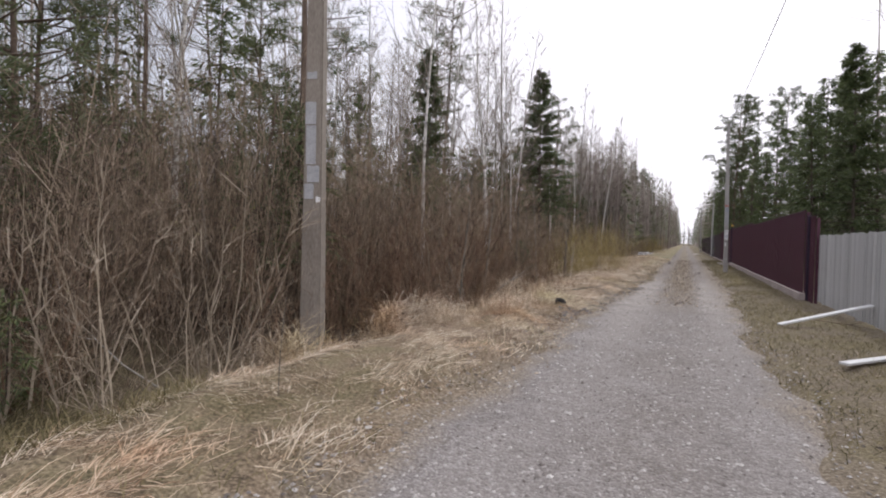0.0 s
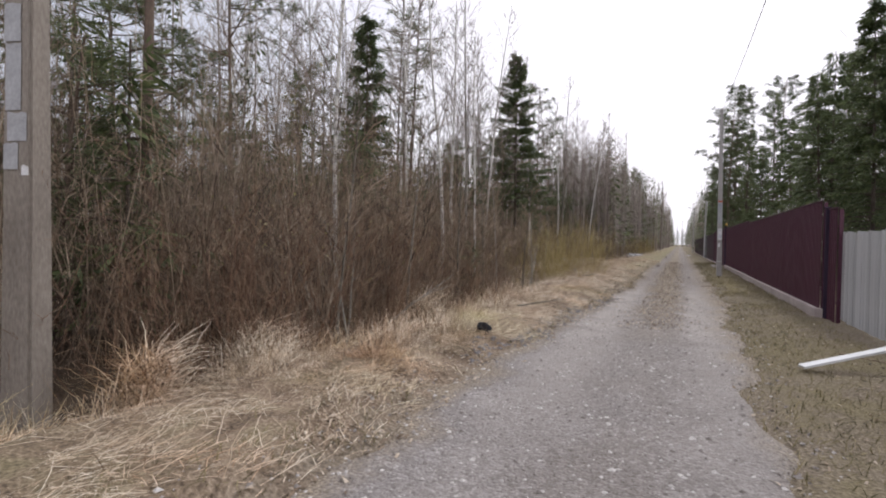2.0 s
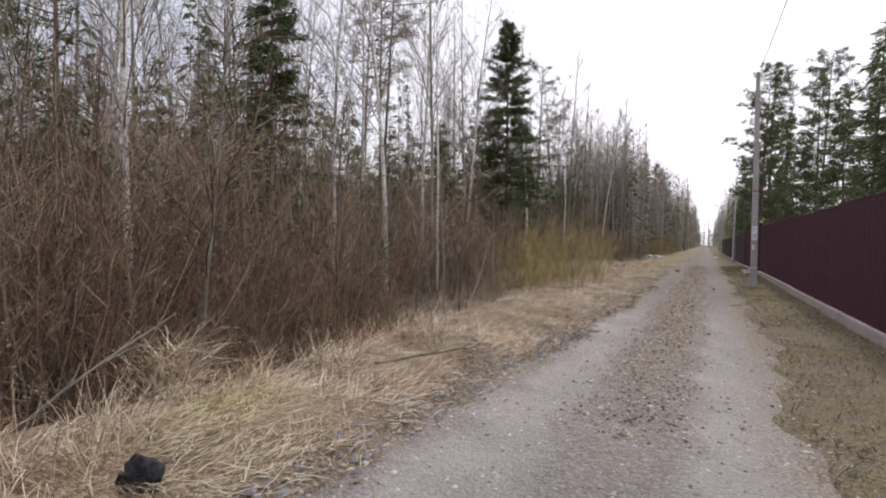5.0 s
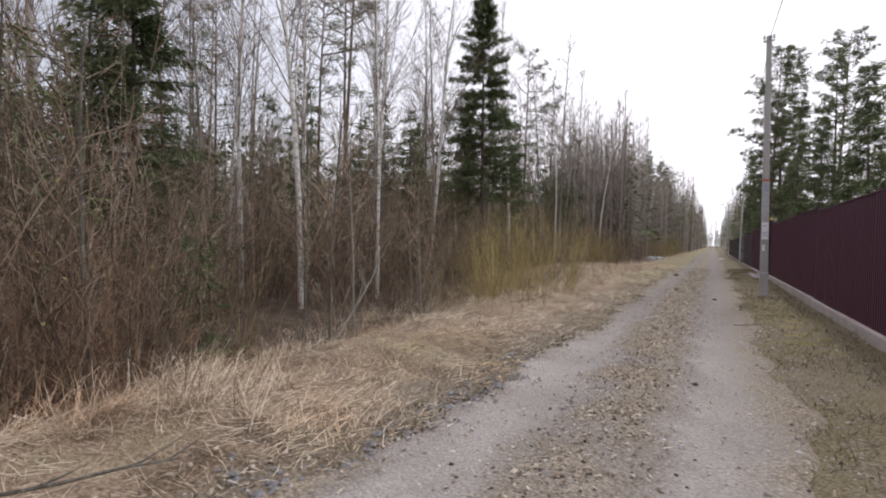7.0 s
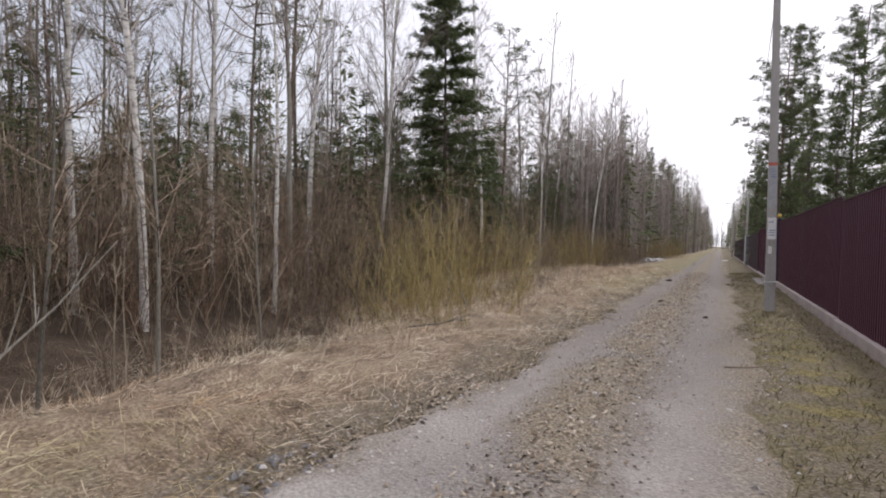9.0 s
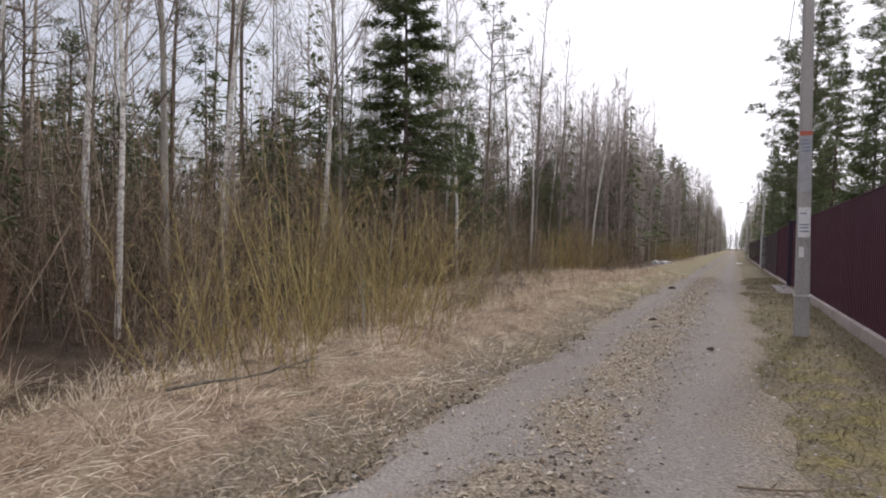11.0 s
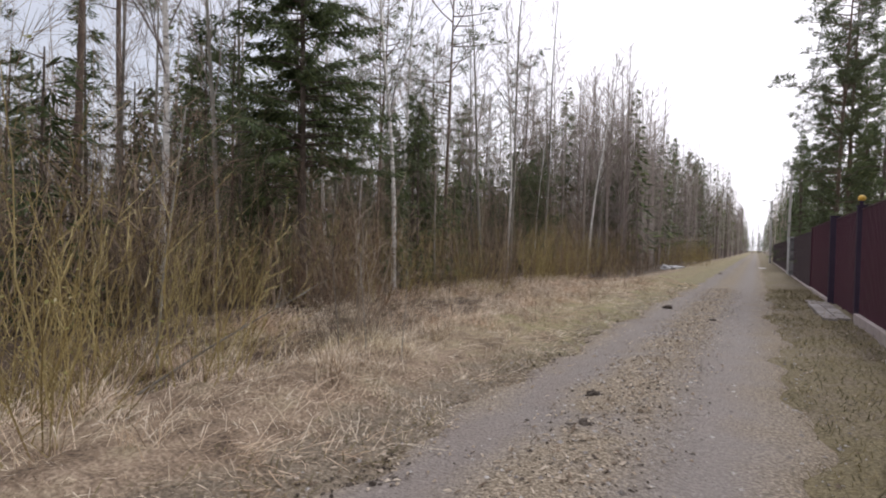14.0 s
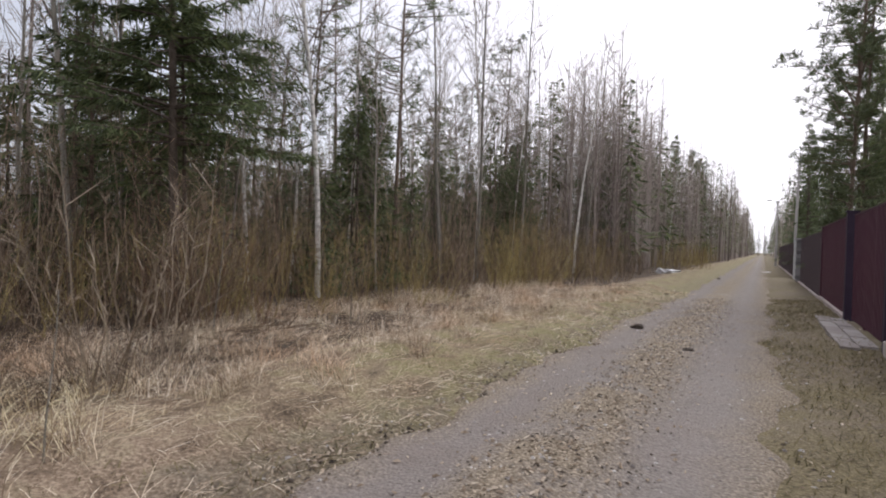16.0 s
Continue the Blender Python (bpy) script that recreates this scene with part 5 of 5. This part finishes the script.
# rounded hummocks of long drooping grass
hx, hy = np.array([-4.12, -3.85, -4.55, -4.3, -3.75]), np.array([7.55, 6.1, 4.75, 8.2, 10.9])
each = 620
x = np.repeat(hx, each) + rng_np.normal(0, 0.13, len(hx) * each)
y = np.repeat(hy, each) + rng_np.normal(0, 0.13, len(hx) * each)
n = len(x)
strips("grass_hummocks", x, y, heights(x, y) + rng_np.uniform(0.0, 0.4, n), rng_np.uniform(0, 6.28, n), rng_np.uniform(0.25, 0.6, n), rng_np.uniform(0.004, 0.008, n), rng_np.uniform(0.05, 0.7, n), M_STRAW, "rounded hummocks of long drooping dry grass")

# short mossy grass beside the track
n = 32000
y = near_y(n, 1.0, 46, 1.05)
side = rng_np.random(n) < 0.78
x = np.where(side, right_edge(y) - 0.05 + (2.6 - right_edge(y)) * rng_np.random(n), left_edge(y) - rng_np.random(n) ** 1.5 * (0.8 + 2.2 * (y > 30)))
keep = swirl(x, y, 0.7, 40) + rng_np.normal(0, 0.2, n) > -0.2
x, y = x[keep], y[keep]
n = len(x)
strips("verge_grass", x, y, heights(x, y), rng_np.uniform(0, 6.28, n), rng_np.uniform(0.04, 0.15, n), rng_np.uniform(0.004, 0.009, n) * (1 + np.maximum(0, y - 32) / 40), rng_np.uniform(0.1, 0.8, n), M_GREEN, "short yellow-green mossy grass along the track")


n = 5200
x, y = rng_np.uniform(-6.4, -3.4, n), rng_np.uniform(0.6, 2.9, n)
strips("ditch_grass", x, y, heights(x, y), rng_np.uniform(0, 6.28, n), rng_np.uniform(0.08, 0.3, n), rng_np.uniform(0.004, 0.010, n), rng_np.uniform(0.2, 0.9, n), M_GREEN, "low green plants and grass in the ditch")


def pebbles(name, px, py, pz, size, mat, label, flat=0.6):
    n = len(px)
    base = np.array([(1, 0, 0), (0, 1, 0), (-1, 0, 0), (0, -1, 0), (0, 0, 1), (0, 0, -0.6)])
    a = rng_np.uniform(0, 6.28, n)
    v = base[None] * rng_np.uniform(0.55, 1.25, (n, 6, 1)) * size[:, None, None]
    c, s = np.cos(a)[:, None], np.sin(a)[:, None]
    out = np.empty_like(v)
    out[:, :, 0] = v[:, :, 0] * c - v[:, :, 1] * s + px[:, None]
    out[:, :, 1] = v[:, :, 0] * s + v[:, :, 1] * c + py[:, None]
    out[:, :, 2] = v[:, :, 2] * flat + pz[:, None]
    k = (np.arange(n) * 6)[:, None]
    f = np.concatenate([k + t for t in ([0, 1, 4], [1, 2, 4], [2, 3, 4], [3, 0, 4], [1, 0, 5], [2, 1, 5], [3, 2, 5], [0, 3, 5])], 1).reshape(-1, 3)
    me = bpy.data.meshes.new(name)
    me.from_pydata(out.reshape(-1, 3), [], f)
    me.materials.append(mat)
    me.update()
    return tagged(new(name, me), label, "gravel", kind="stuff")


def on_road(x, y):
    a, b = left_edge(y) - 0.1, right_edge(y) + 0.1
    u = ((x - a) / (b - a)).clip(0, 1)
    z = np.array([road_z(i, j, k) for i, j, k in zip(u, x, y)])
    return np.maximum(z, heights(x, y))


n = 17000
y = near_y(n, 1.2, 42, 1.7)
x = left_edge(y) - 0.25 + (right_edge(y) - left_edge(y) + 0.5) * rng_np.random(n)
track = np.exp(-((x + 0.9) / 0.3) ** 2) + np.exp(-((x - 0.77) / 0.38) ** 2)
keep = rng_np.random(n) > track * np.clip((y - 10) / 8, 0.05, 0.85)
x, y = x[keep], y[keep]
pebbles("loose_gravel", x, y, on_road(x, y) + 0.001, np.abs(rng_np.normal(0.008, 0.0075, len(x))) + 0.003, M_STONE, "loose grey crushed stone on the track")

n = 420
y = rng_np.uniform(8.5, 17.5, n)
x = left_edge(y) + rng_np.normal(-0.02, 0.1, n)
pebbles("edge_stones", x, y, on_road(x, y) + 0.004, np.abs(rng_np.normal(0.02, 0.012, n)) + 0.008, M_BLOCK, "grey stones pushed to the edge of the track")

n = 9000
y = near_y(n, 4, 44, 1.0)
where = rng_np.random(n)
x = np.where(where < 0.55, rng_np.normal(-0.12, 0.28, n), np.where(where < 0.64, right_edge(y) + rng_np.uniform(-0.1, 1.4, n), left_edge(y) + rng_np.normal(-0.1, 0.2, n)))
keep = (y > 12) | (where >= 0.55)
x, y = x[keep], y[keep]
n = len(x)
strips("fallen_leaves", x, y, on_road(x, y) + 0.006, rng_np.uniform(0, 6.28, n), rng_np.uniform(0.025, 0.07, n), rng_np.uniform(0.012, 0.03, n), rng_np.uniform(0.0, 0.4, n), M_DEADLEAF, "pale dead leaves and straw bits strewn on the track")["category"] = "leaves"
n = 6500
y = near_y(n, 3, 44, 1.0)
x = np.where(rng_np.random(n) < 0.88, rng_np.normal(-0.12, 0.28, n), right_edge(y) + rng_np.uniform(-0.2, 1.4, n))
keep = (y > 12) | (x > 0.9)
x, y = x[keep], y[keep]
pebbles("soil_crumbs", x, y, on_road(x, y), np.abs(rng_np.normal(0.005, 0.007, len(x))) + 0.004, M_SOIL, "dark crumbs of earth on the track")["category"] = "soil"
x, y = EDGE_SOIL
pebbles("soil_edge", x, y, on_road(x, y) + 0.004, np.abs(rng_np.normal(0.006, 0.01, len(x))) + 0.004, M_SOIL, "dark broken earth along the edge of the rut")["category"] = "soil"
